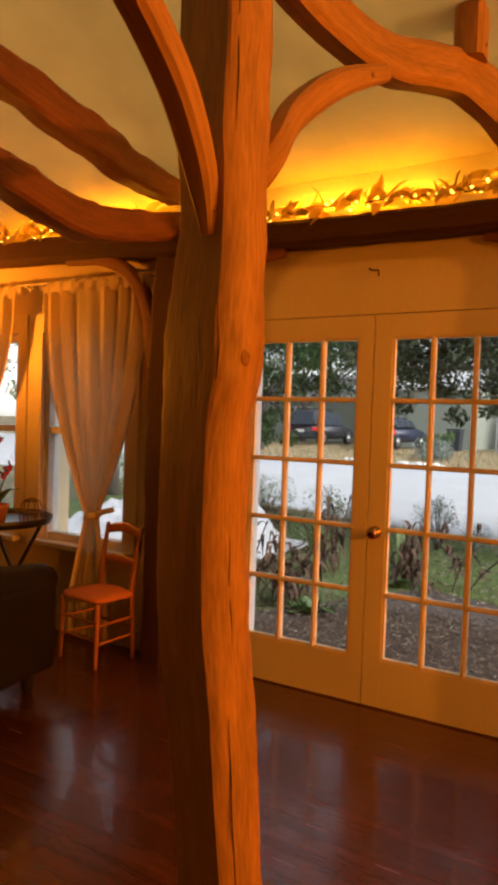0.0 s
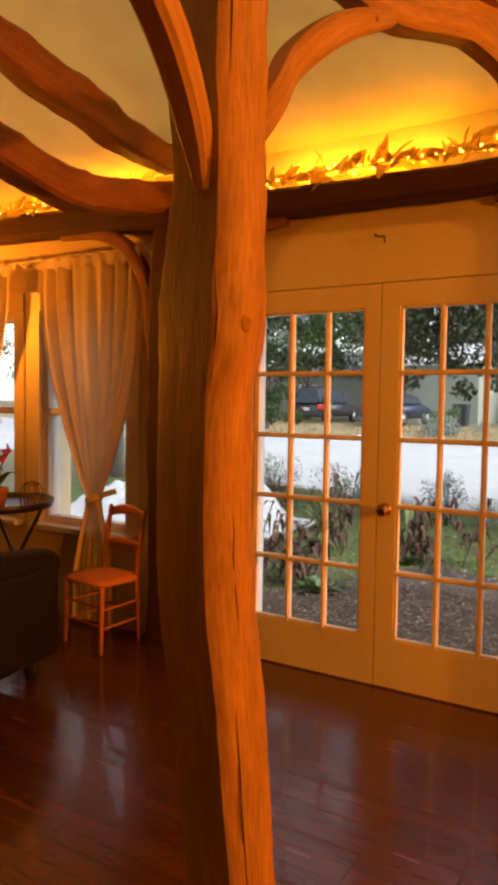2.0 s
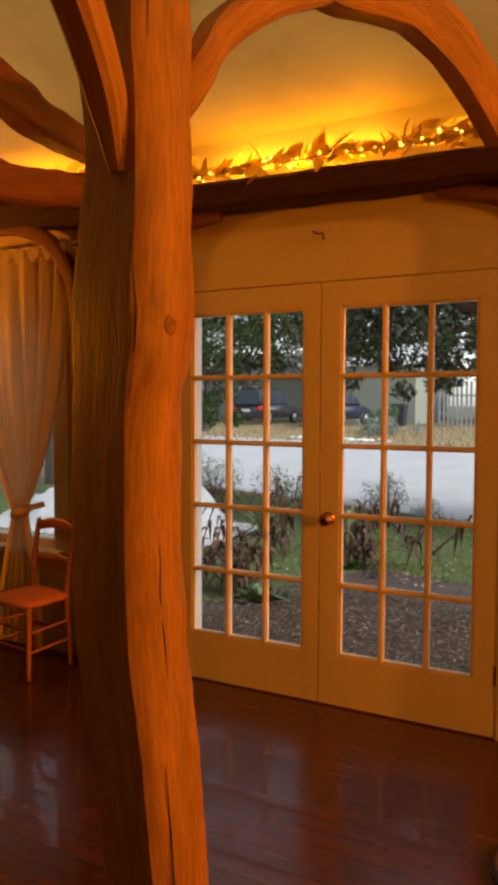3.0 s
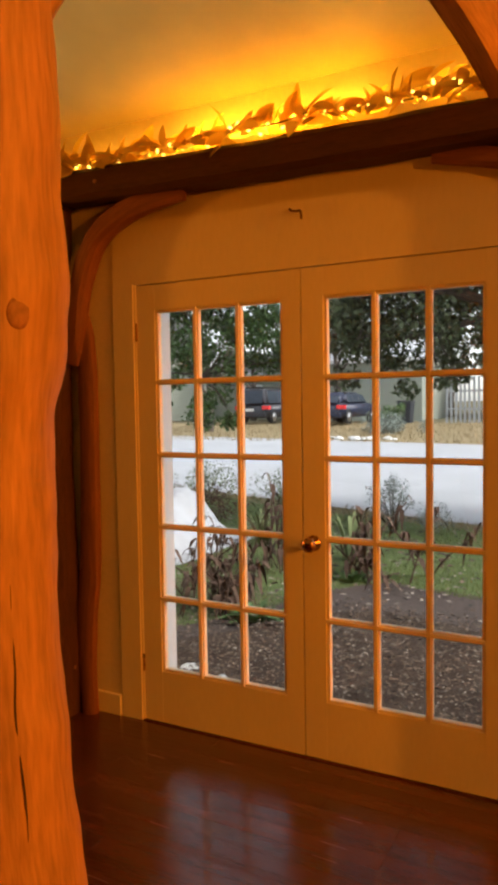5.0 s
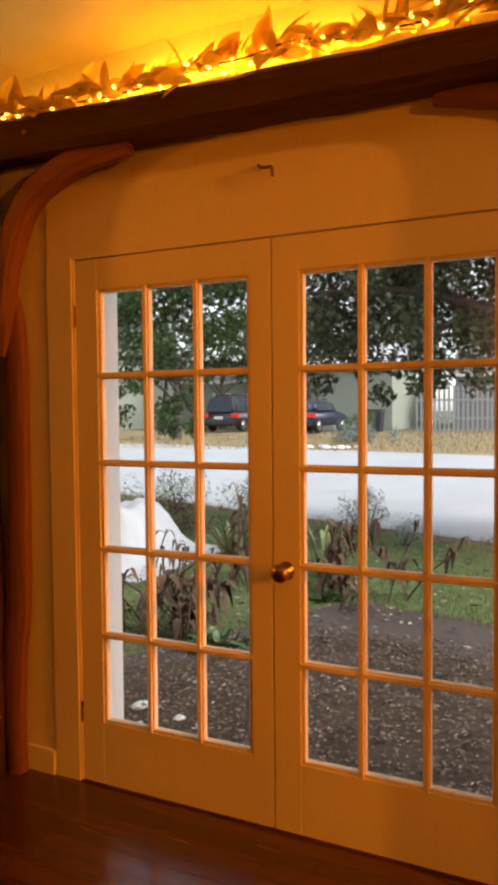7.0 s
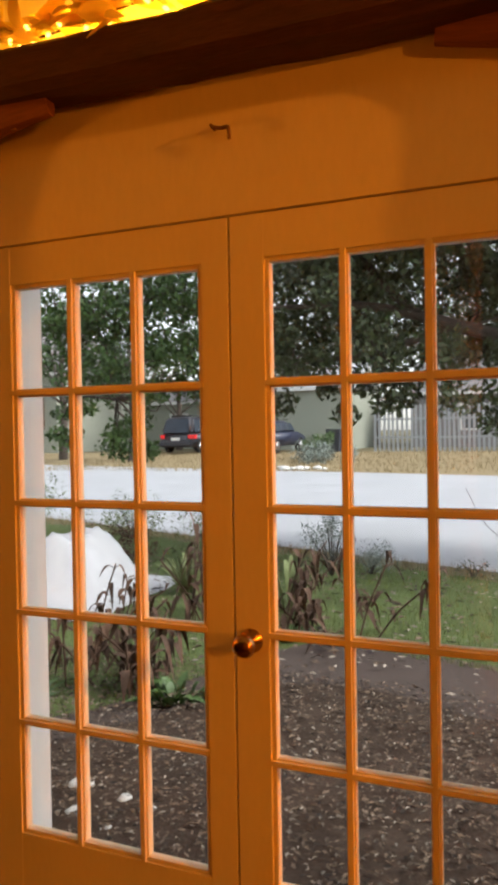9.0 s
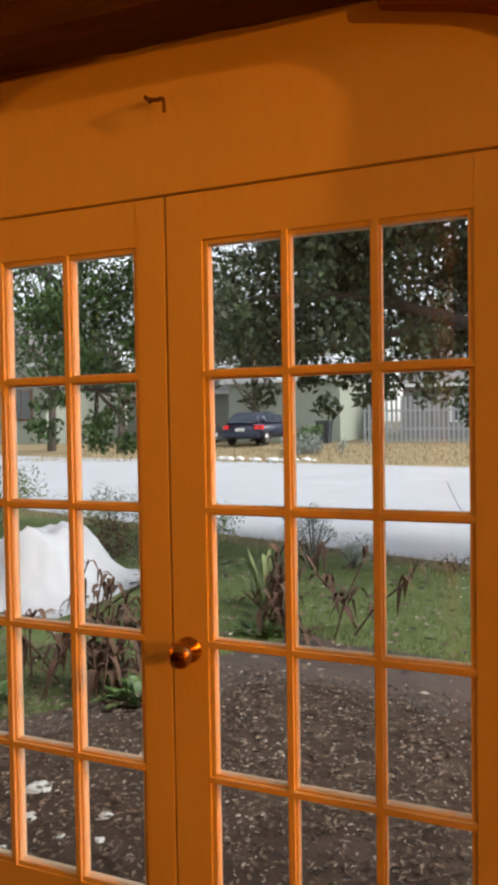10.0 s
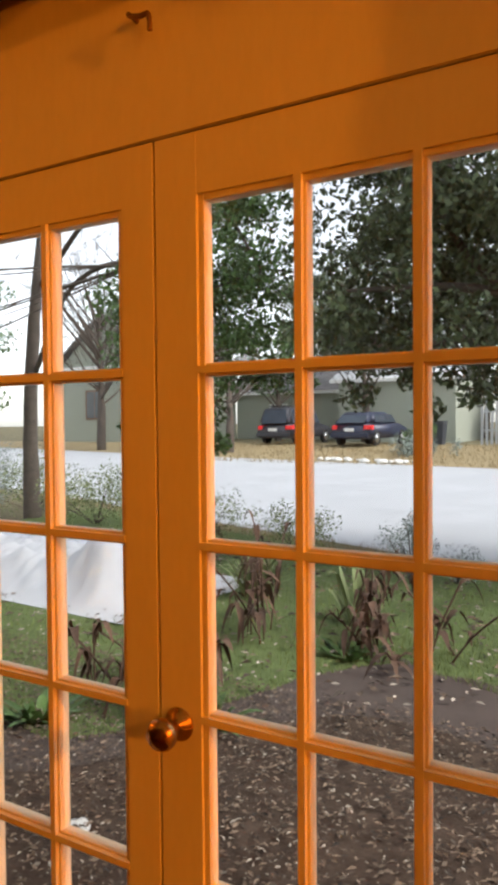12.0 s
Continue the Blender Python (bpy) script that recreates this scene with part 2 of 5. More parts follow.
def sweep(pts, sides=16, n=24, square=0.0, rough=0.0, seed=0, up=(0, 0, 1), bm=None, twist=0.0):
    """A log or beam along points (x, y, z, half_width, half_height), closed at both ends, with lengthwise UVs. square: 0 round to 1 box."""
    bm = bm or bmesh.new()
    uv = bm.loops.layers.uv.verify()
    path = spline(pts, n)
    rings, along, last = [], [], None
    dist = 0.0
    for i, q in enumerate(path):
        a, b = path[max(i - 1, 0)][:3], path[min(i + 1, n)][:3]
        t = Vector(b - a).normalized()
        side = t.cross(Vector(up))
        if side.length < 0.05:
            side = t.cross(Vector((0, 1, 0)))
        side.normalize()
        rise = side.cross(t).normalized()
        c = Vector(q[:3])
        if last is not None:
            dist += (c - last).length
        last = c
        along.append(dist)
        ring = []
        for s in range(sides):
            ang = 2 * math.pi * (s + 0.5) / sides + twist
            co, si = math.cos(ang), math.sin(ang)
            k = 1 / max(abs(co), abs(si)) * 0.95 if square else 1
            k = 1 + (k - 1) * square
            v = side * co * q[3] * k + rise * si * q[4] * k
            if rough:
                w = noise.noise((c + v) * 6 + Vector((seed, seed, 0))) + 0.5 * noise.noise((c + v) * 17 + Vector((seed, 0, 0)))
                v *= 1 + rough * w
            ring.append(bm.verts.new(c + v))
        rings.append(ring)
    for i in range(n):
        for s in range(sides):
            f = bm.faces.new((rings[i][s], rings[i][(s + 1) % sides], rings[i + 1][(s + 1) % sides], rings[i + 1][s]))
            for loop, (uu, vv) in zip(f.loops, ((s, i), (s + 1, i), (s + 1, i + 1), (s, i + 1))):
                loop[uv].uv = (uu / sides, along[vv])
    for ring in (rings[0], rings[-1]):
        f = bm.faces.new(ring)
        for k, loop in enumerate(f.loops):
            loop[uv].uv = (0.3 + 0.02 * math.cos(k), 0.02 * math.sin(k))
    return bm


def lathe(profile, sides=20, bm=None, at=(0, 0, 0)):
    """A turned shape from (radius, height) pairs."""
    bm = bm or bmesh.new()
    rings = []
    for r, z in profile:
        rings.append([bm.verts.new((at[0] + max(r, 1e-4) * math.cos(2 * math.pi * s / sides), at[1] + max(r, 1e-4) * math.sin(2 * math.pi * s / sides), at[2] + z)) for s in range(sides)])
    for a, b in zip(rings, rings[1:]):
        for s in range(sides):
            bm.faces.new((a[s], a[(s + 1) % sides], b[(s + 1) % sides], b[s]))
    bm.faces.new(rings[0])
    bm.faces.new(rings[-1])
    return bm


def tube(pts, r, sides=8, n=16, bm=None):
    return sweep([(*p, r, r) for p in pts], sides, n, bm=bm)


def soup(name, verts, faces, mat, parent=None, kind="", label="", category=""):
    me = bpy.data.meshes.new(name)
    me.from_pydata(verts, [], faces)
    me.materials.append(mat)
    ob = new(name, me)
    ob.parent = parent
    return tagged(ob, label, category, "", kind)


# ---- large structure ----
X0, X1, Y0 = -5.2, 6.4, -5.6          # the room
SLOPE, WALLTOP = 0.37, 2.765          # ceiling rises away from the garden wall
WIN = [(-2.415, -1.64), (-3.75, -2.665)]  # window openings
SILL, WHEAD = 0.60, 2.02

north = thing("wall_north", "cream plastered garden wall with a double door", "wall", kind="structure")
cuts = sorted([(-0.83, 0.83, -0.25, 2.04)] + [(a, b, SILL, WHEAD) for a, b in WIN])
x = X0 - 0.2
for a, b, z0, z1 in cuts:
    part("wall_piece", box(x, a, 0.0, 0.27, -0.3, 3.0), PLASTER, north)
    part("wall_piece", box(a, b, 0.0, 0.27, z1, 3.0), PLASTER, north)
    if z0 > 0:
        part("wall_piece", box(a, b, 0.0, 0.27, -0.3, z0), PLASTER, north)
    x = b
part("wall_piece", box(x, X1 + 0.2, 0.0, 0.27, -0.3, 3.0), PLASTER, north)
TOPZ = WALLTOP + SLOPE * -Y0
# three walls out of view, dark so that they return little lamplight
for nm, dims in (("wall_west", (X0 - 0.2, X0, Y0, 0.0)), ("wall_east", (X1, X1 + 0.2, Y0, 0.0)), ("wall_south", (X0 - 0.2, X1 + 0.2, Y0 - 0.2, Y0))):
    ob = part(nm, box(*dims, -0.3, TOPZ + 0.3), DARKWALL)
    tagged(ob, "unseen room wall, coloured dark to cut bounced light", "wall", kind="structure")
bm = bmesh.new()
v = [bm.verts.new(p) for p in ((X0 - 0.2, 0.0, WALLTOP), (X1 + 0.2, 0.0, WALLTOP), (X1 + 0.2, Y0 - 0.2, TOPZ + 0.07), (X0 - 0.2, Y0 - 0.2, TOPZ + 0.07))]
bm.faces.new(v)
bmesh.ops.solidify(bm, geom=bm.faces[:], thickness=-0.15)
ceil = part("ceiling", bm, CEILING)
tagged(ceil, "sloping cream plaster ceiling above timber beams", "ceiling", kind="structure")
tagged(part("roof_slab", box(X0 - 0.6, X1 + 0.6, -0.1, 0.7, 2.96, 3.06), SHINGLE), "dark eave over the garden wall", "eave", kind="structure")

floor = thing("floor", "dark polished reddish-brown wooden plank floor", "floor", kind="structure")
part("subfloor", box(X0, X1, Y0, 0.0, -0.2, -0.012), SUBFLOOR, floor)

# skirting, header panel and casings of the double door
tagged(part("baseboard", box(-1.45, -0.955, -0.018, 0.0, 0.0, 0.10, 0.004), PAINT), "cream painted skirting board", "baseboard", kind="structure")
tagged(part("baseboard", box(0.955, X1, -0.018, 0.0, 0.0, 0.10, 0.004), PAINT), "cream painted skirting board", "baseboard", kind="structure")
tagged(part("baseboard", box(X0, -1.452, -0.018, 0.0, 0.0, 0.12, 0.004), PAINT), "cream painted skirting board", "baseboard", kind="structure")
tagged(part("trim", box(-0.95, 0.95, -0.006, 0.0, 2.034, 2.42, 0.001), PAINT), "flat cream panel over the double door", "trim", kind="structure")
for a, b in ((-0.95, -0.832), (0.832, 0.95)):
    tagged(part("trim", box(a, b, -0.010, 0.0, 0.0, 2.04, 0.002), PAINT), "flat cream door casing", "trim", kind="structure")
for a, b in ((-0.832, -0.822), (0.822, 0.832)):
    tagged(part("trim", box(a, b, -0.004, 0.052, 0.0, 2.04), PAINT), "cream door rebate", "trim", kind="structure")
    s = 1 if a < 0 else -1
    tagged(part("trim", box(min(a, a + 0.01) - (0.02 if s < 0 else -0.01), max(b, b - 0.01) + (0.02 if s > 0 else -0.01), 0.056, 0.07, 0.0, 2.03), PAINT), "narrow cream door stop", "trim", kind="structure")
    tagged(part("trim", box(a, b, 0.052, 0.275, 0.0, 2.04), PAINT_OUT), "cream door jamb", "trim", kind="structure")
tagged(part("trim", box(-0.83, 0.83, 0.0, 0.275, 2.033, 2.05), PAINT_OUT), "cream door head jamb", "trim", kind="structure")
tagged(part("trim", box(-0.83, 0.83, -0.005, 0.34, -0.2, 0.006), FLOORREST), "dark wooden door sill", "trim", kind="structure")


def french_leaf(name, x0, x1, g0, g1, knob):
    """A door leaf of three by five panes between stiles and rails."""
    d = thing(name, "closed cream French door leaf with fifteen small panes", "door", kind="structure")
    zs = [0.25, 0.592, 0.928, 1.259, 1.590, 1.915]
    part("stile", box(x0, g0, 0.0, 0.044, 0.008, 2.03, 0.002), PAINT, d)
    part("stile", box(g1, x1, 0.0, 0.044, 0.008, 2.03, 0.002), PAINT, d)
    part("bottom_rail", box(g0, g1, 0.001, 0.043, 0.008, zs[0]), PAINT, d)
    part("top_rail", box(g0, g1, 0.001, 0.043, zs[5], 2.03), PAINT, d)
    xs = [g0 + (g1 - g0) * k / 3 for k in range(4)]
    for xx in xs[1:3]:
        b = box(xx - 0.007, xx + 0.007, -0.002, 0.046, zs[0], zs[5])
        box(xx - 0.0125, xx + 0.0125, 0.008, 0.036, zs[0], zs[5], 0.004, b)
        part("muntin", b, PAINT, d)
    for z in zs[1:5]:
        b = box(g0, g1, -0.0015, 0.0455, z - 0.007, z + 0.007)
        box(g0, g1, 0.0085, 0.0355, z - 0.0125, z + 0.0125, 0.004, b)
        part("muntin", b, PAINT, d)
    for xx in (g0, g1):
        s = 1 if xx == g0 else -1
        part("bead", box(xx, xx + s * 0.013, 0.006, 0.036, zs[0], zs[5], 0.003), PAINT, d)
    for z, s in ((zs[0], 1), (zs[5], -1)):
        part("bead", box(g0 + 0.013, g1 - 0.013, 0.006, 0.036, z, z + s * 0.013, 0.003), PAINT, d)
    for i in range(3):
        for j in range(5):
            p = part("pane", box(xs[i] + 0.004, xs[i + 1] - 0.004, 0.020, 0.023, zs[j] + 0.004, zs[j + 1] - 0.004), GLASS, d)
            p.visible_shadow = False
    hx = x0 if knob > 0 else x1
    for z in (0.28, 1.82):
        h = lathe([(0.003, -0.042), (0.0042, -0.040), (0.0042, 0.040), (0.003, 0.042)], 10, at=(hx, -0.003, z))
        box(hx - 0.005, hx + 0.005, -0.0045, 0.001, z - 0.036, z + 0.036, 0.0008, h)
        part("hinge", h, BRASS, d, "aged brass hinge")
    return d


leaf_left = french_leaf("door_1", -0.8205, -0.003, -0.720, -0.082, 1)
leaf_right = french_leaf("door_2", 0.003, 0.8205, 0.098, 0.728, -1)
k = bmesh.new()
lathe([(0.0, 0.0), (0.032, 0.0), (0.032, 0.004), (0.012, 0.010), (0.011, 0.030), (0.020, 0.036), (0.029, 0.048), (0.031, 0.058), (0.026, 0.070), (0.010, 0.076), (0.0, 0.077)], 24, k)
knob = part("door_knob", k, BRASS, leaf_right, "round aged brass knob", True)
knob.matrix_local = pose(0.048, -0.001, 0.912, 90, 0, 0)
part("astragal", box(-0.012, 0.0, 0.044, 0.054, 0.02, 2.02), PAINT, leaf_right)


def casement(name, a, b):
    w = thing(name, "white sash window with two panes and a cream sill", "window", kind="structure")
    for p, q in ((a, a + 0.045), (b - 0.045, b)):
        part("window_frame", box(p, q, 0.02, 0.13, SILL, WHEAD, 0.003), PAINT_OUT, w)
    for p, q in ((SILL, SILL + 0.05), (WHEAD - 0.05, WHEAD), (1.33, 1.375)):
        part("window_frame", box(a + 0.045, b - 0.045, 0.03, 0.12, p, q, 0.003), PAINT_OUT, w)
    for p, q in ((SILL + 0.05, 1.33), (1.375, WHEAD - 0.05)):
        g = part("pane", box(a + 0.045, b - 0.045, 0.07, 0.074, p, q), GLASS, w)
        g.visible_shadow = False
    part("window_sill", box(a - 0.06, b + 0.06, -0.07, 0.02, SILL - 0.035, SILL, 0.006), PAINT_OUT, w)
    for p, q in ((a - 0.13, a), (b, b + 0.10)):
        part("casing", box(p, q, -0.02, -0.001, SILL, 2.12, 0.003), PAINT, w)
    part("casing", box(a - 0.13, b + 0.10, -0.024, -0.002, WHEAD + 0.001, WHEAD + 0.13, 0.003), PAINT, w)


casement("window_1", *WIN[0])
casement("window_2", *WIN[1])

# ---- timber frame ----


def timber(name, label, pts, mat, square=0.8, rough=0.12, seed=1, sides=16, n=24, up=(0, 0, 1), category="beam", group="timber frame"):
    ob = part(name, sweep(pts, sides, n, square, rough, seed, up), mat, None, "", True, 30)
    path = spline(pts, 60)
    for k in (6, 54):
        a, b = Vector(path[k - 1][:3]), Vector(path[k + 1][:3])
        t = (b - a).normalized()
        side = t.cross(Vector(up)).normalized()
        c, h = Vector(path[k][:3]), path[k][3] * (1 + 0.02 * square) + 0.001
        peg = part("peg", lathe([(0.0075, -h), (0.009, -h + 0.002), (0.009, h - 0.002), (0.0075, h)], 10), KNOT, ob, "dark wooden peg")
        peg.matrix_world = Matrix.Translation(c) @ side.to_track_quat("Z", "Y").to_matrix().to_4x4()
    return tagged(ob, label, category, group)


trunk = thing("trunk_post", "curved peeled tree-trunk post with knots and checks", "post", "timber frame")
TR = [(0.453, -1.982, -0.01, 0.122, 0.12), (0.414, -1.982, 0.399, 0.116, 0.114), (0.386, -1.982, 0.655, 0.123, 0.121), (0.35, -1.982, 0.926, 0.13, 0.128), (0.337, -1.982, 1.193, 0.124, 0.122), (0.338, -1.982, 1.447, 0.126, 0.124), (0.352, -1.982, 1.58, 0.136, 0.134), (0.357, -1.982, 1.728, 0.136, 0.134), (0.371, -1.982, 1.972, 0.116, 0.114), (0.359, -1.982, 2.325, 0.124, 0.122), (0.361, -1.982, 3.434, 0.119, 0.118)]
tb = sweep(TR, 48, 110, 0.0, 0.06, 3, (0.54, -0.84, 0))
centre = spline(TR, 200)
for q in tb.verts:
    c = min(centre, key=lambda p: abs(p[2] - q.co.z))
    d = Vector((q.co.x - c[0], q.co.y - c[1], 0))
    face = Vector((-0.36, -0.933, 0))
    over = d.dot(face) - c[3] * (0.48 + 0.10 * noise.noise((0, 0, q.co.z * 2.2)))
    if over > 0:
        q.co -= face * over * 0.96
part("trunk", tb, TIMBER, trunk, "", True, 24)
for za, zb, dx, dy in ((1.46, 1.82, 0.66, -0.75), (2.15, 2.6, 0.80, -0.60), (0.25, 0.75, 0.86, -0.5), (0.9, 1.25, 0.95, -0.3)):
    pts = []
    for k in range(7):
        z = za + (zb - za) * k / 6
        c = min(centre, key=lambda p: abs(p[2] - z))
        w = noise.noise((z * 9, dx, 0)) * 0.05
        d = Vector((dx + w, dy + w, 0)).normalized()
        thin = 0.0017 * math.sin(math.pi * (k + 0.4) / 6.8)
        pts.append((c[0] + d.x * (c[3] - 0.001), c[1] + d.y * (c[3] - 0.001), z, thin, thin))
    part("drying_crack", sweep(pts, 6, 24, up=(dx, dy, 0)), SUBFLOOR, trunk, "dark drying crack", True)

# wall plate over the door and over the windows, and the posts that carry them
timber("wall_plate", "dark hewn beam above the double door carrying a garland", [(-1.117, -0.085, 2.481, 0.085, 0.075), (-0.394, -0.085, 2.458, 0.08, 0.073), (0.509, -0.085, 2.44, 0.08, 0.073), (1.669, -0.085, 2.419, 0.08, 0.076)], HEWN, 0.9, 0.08, 5, up=(0, 0, 1))
timber("wall_plate", "hewn beam above the curtained windows carrying a garland", [(-4.975, -0.085, 2.624, 0.08, 0.09), (-3.124, -0.085, 2.575, 0.08, 0.09), (-1.968, -0.085, 2.535, 0.08, 0.085), (-1.138, -0.085, 2.481, 0.08, 0.085)], HEWN, 0.9, 0.08, 7)
timber("wall_post", "dark hewn wall post beside the double door", [(-1.267, -0.1, 0, 0.105, 0.09), (-1.257, -0.1, 0.6, 0.1, 0.09), (-1.273, -0.1, 1.3, 0.1, 0.09), (-1.259, -0.1, 2, 0.1, 0.09), (-1.239, -0.1, 2.4, 0.1, 0.09)], HEWN, 0.75, 0.10, 9, up=(0, 1, 0), category="post")
timber("wall_post", "dark hewn wall post carrying the far end of the door beam", [(1.39, -0.10, 0.0, 0.10, 0.09), (1.38, -0.10, 1.3, 0.10, 0.09), (1.39, -0.10, 2.40, 0.10, 0.09)], HEWN, 0.9, 0.05, 11, up=(0, 1, 0), category="post")
timber("post_slab", "reddish live-edge slab against the wall post", [(-1.114, -0.045, 0, 0.04, 0.03), (-1.126, -0.045, 0.35, 0.05, 0.03), (-1.094, -0.045, 0.7, 0.055, 0.03), (-1.078, -0.045, 1.2, 0.05, 0.03), (-1.08, -0.045, 1.75, 0.048, 0.03), (-1.105, -0.045, 1.98, 0.012, 0.02)], REDWOOD, 0.6, 0.1, 13, up=(0, 1, 0), category="post")
timber("knee_brace", "curved brace between wall post and door beam", [(-1.146, -0.085, 1.683, 0.05, 0.012), (-1.11, -0.085, 1.823, 0.05, 0.04), (-1.066, -0.085, 2.043, 0.05, 0.05), (-0.962, -0.085, 2.252, 0.05, 0.05), (-0.753, -0.085, 2.358, 0.05, 0.04), (-0.497, -0.085, 2.398, 0.05, 0.02)], REDWOOD, 0.6, 0.08, 15, up=(0, 1, 0), category="brace")
timber("knee_brace", "curved brace between wall post and door beam", [(1.285, -0.042, 1.731, 0.034, 0.05), (1.171, -0.042, 1.992, 0.034, 0.05), (1.017, -0.042, 2.186, 0.034, 0.055), (0.824, -0.042, 2.309, 0.034, 0.05), (0.549, -0.042, 2.376, 0.034, 0.02)], REDWOOD, 0.6, 0.08, 17, up=(0, 1, 0), category="brace")
timber("knee_brace", "curved brace between wall post and window beam", [(-1.357, -0.1, 1.705, 0.045, 0.012), (-1.375, -0.1, 1.876, 0.045, 0.04), (-1.413, -0.1, 2.109, 0.045, 0.045), (-1.561, -0.1, 2.333, 0.045, 0.045), (-1.805, -0.1, 2.451, 0.045, 0.04), (-2.112, -0.1, 2.476, 0.045, 0.02)], REDWOOD, 0.6, 0.08, 19, up=(0, 1, 0), category="brace")
# tie beam and rafter running into the room from the wall post, and a strut between them
timber("tie_beam", "crooked hewn tie beam above the seating", [(-1.223, -0.063, 2.611, 0.075, 0.07), (-1.215, -0.397, 2.512, 0.075, 0.085), (-1.196, -0.904, 2.423, 0.075, 0.092), (-1.187, -1.339, 2.485, 0.075, 0.085), (-1.185, -1.744, 2.55, 0.075, 0.08), (-1.169, -2.687, 2.576, 0.075, 0.08)], REDWOOD, 0.95, 0.15, 21, 24, 44)
timber("rafter", "hewn rafter rising from the wall beam", [(-1.215, -0.127, 2.771, 0.07, 0.07), (-1.198, -0.555, 2.784, 0.07, 0.09), (-1.193, -0.923, 2.848, 0.07, 0.1), (-1.166, -1.58, 2.933, 0.07, 0.085), (-1.138, -2.692, 3.046, 0.07, 0.085)], REDWOOD, 0.95, 0.15, 23, 24, 44)
timber("strut", "short strut between tie beam and rafter", [(-1.161, -1.635, 2.584, 0.09, 0.06), (-1.172, -1.605, 2.888, 0.1, 0.06)], HEWN, 0.95, 0.15, 25, 24, 44, up=(0, 1, 0))
# frame through the trunk post
timber("knee_brace", "lamplit curved brace rising from the trunk post", [(0.39, -2.061, 1.909, 0.0159, 0.013), (0.391, -2.091, 2.025, 0.0333, 0.0319), (0.399, -2.175, 2.154, 0.0391, 0.0391), (0.401, -2.277, 2.259, 0.0406, 0.0406), (0.423, -2.496, 2.395, 0.0421, 0.0421), (0.374, -2.727, 2.698, 0.0449, 0.0449)], TIMBER, 0.95, 0.04, 27, up=(0, 0.8, 0.6), category="brace")
timber("knee_brace", "lamplit curved brace between trunk post and arched beam", [(0.385, -1.925, 1.997, 0.027, 0.027), (0.455, -1.877, 2.152, 0.031, 0.038), (0.421, -1.715, 2.318, 0.034, 0.043), (0.44, -1.483, 2.497, 0.035, 0.045), (0.487, -1.235, 2.623, 0.036, 0.03)], TIMBER, 0.8, 0.05, 29, up=(0, -0.3, 0.95), category="brace")
timber("arched_beam", "lamplit arched beam from trunk post to wall", [(0.01, -2.95, 2.95, 0.055, 0.085), (0.305, -2.053, 2.88, 0.055, 0.085), (0.321, -1.596, 2.808, 0.055, 0.085), (0.388, -1.332, 2.745, 0.055, 0.08), (0.465, -1.125, 2.722, 0.055, 0.08), (0.549, -0.875, 2.78, 0.055, 0.085), (0.607, -0.707, 2.804, 0.055, 0.09), (0.704, -0.506, 2.743, 0.055, 0.11), (0.793, -0.17, 2.618, 0.055, 0.12), (0.867, 0.033, 2.508, 0.055, 0.12)], TIMBER, 0.9, 0.05, 31, n=40)
timber("strut", "short post standing on the arched beam", [(0.635, -0.724, 2.856, 0.06, 0.06), (0.636, -0.72, 3.334, 0.06, 0.06)], TIMBER, 0.9, 0.04, 33, up=(0, 1, 0), category="post")

# ---- things in the room ----
rng = random.Random(4)

# curtain rods and tied curtains


def curtain(label, top_left, top_right, tie_x, y, tie_z, foot, seed):
    """A tab-top panel gathered to a tie and falling to the floor."""
    c = thing("curtain", label, "curtain", "window curtains")
    bm = bmesh.new()
    cols, rows = 90, 60
    grid = []
    for r in range(rows + 1):
        f = r / rows
        z = 2.27 + (foot - 2.27) * f
        if z > tie_z:
            g = ((2.27 - z) / (2.27 - tie_z)) ** 2.0
        else:
            g = 1 - 0.35 * min(1, (tie_z - z) / 0.5)
        left = top_left + (tie_x - 0.045 - top_left) * g
        right = top_right + (tie_x + 0.045 - top_right) * g
        line = []
        for q in range(cols + 1):
            u = q / cols
            fold = math.sin(u * math.pi * 15 + seed) * (0.018 + 0.010 * math.sin(u * 9 + seed)) + 0.012 * math.sin(u * 31 + z * 2)
            line.append(bm.verts.new((left + (right - left) * u, y + fold * (1.0 - 0.25 * g) + 0.03 * g * math.sin(u * math.pi), z)))
        grid.append(line)
    for r in range(rows):
        for q in range(cols):
            bm.faces.new((grid[r][q], grid[r][q + 1], grid[r + 1][q + 1], grid[r + 1][q]))
    part("drape", bm, CURTAIN, c, "", True)
    count = 8
    for k in range(count):
        tx = top_left + (top_right - top_left) * (k + 0.5) / count
        b = bmesh.new()
        ring = [(y - 0.016, 2.25), (y - 0.016, 2.33), (y, 2.345), (y + 0.016, 2.33), (y + 0.016, 2.25)]
        vs = [[b.verts.new((tx + s, p, z)) for p, z in ring] for s in (-0.018, 0.018)]
        for i in range(4):
            b.faces.new((vs[0][i], vs[0][i + 1], vs[1][i + 1], vs[1][i]))
        part("tab", b, CURTAIN, c, "", True)
    b = sweep([(tie_x + 0.056 * math.cos(a), y + 0.045 * math.sin(a) + 0.01, tie_z + 0.018 * math.cos(a), 0.008, 0.022) for a in [k * math.pi / 4 for k in range(9)]], 8, 24)
    sweep([(tie_x + 0.05, y, tie_z + 0.02, 0.006, 0.018), (tie_x + 0.09, y + 0.02, tie_z + 0.035, 0.006, 0.02), (tie_x + 0.14, y + 0.06, tie_z + 0.05, 0.006, 0.018)], 8, 10, bm=b)
    part("tie_band", b, CURTAIN, c, "", True)


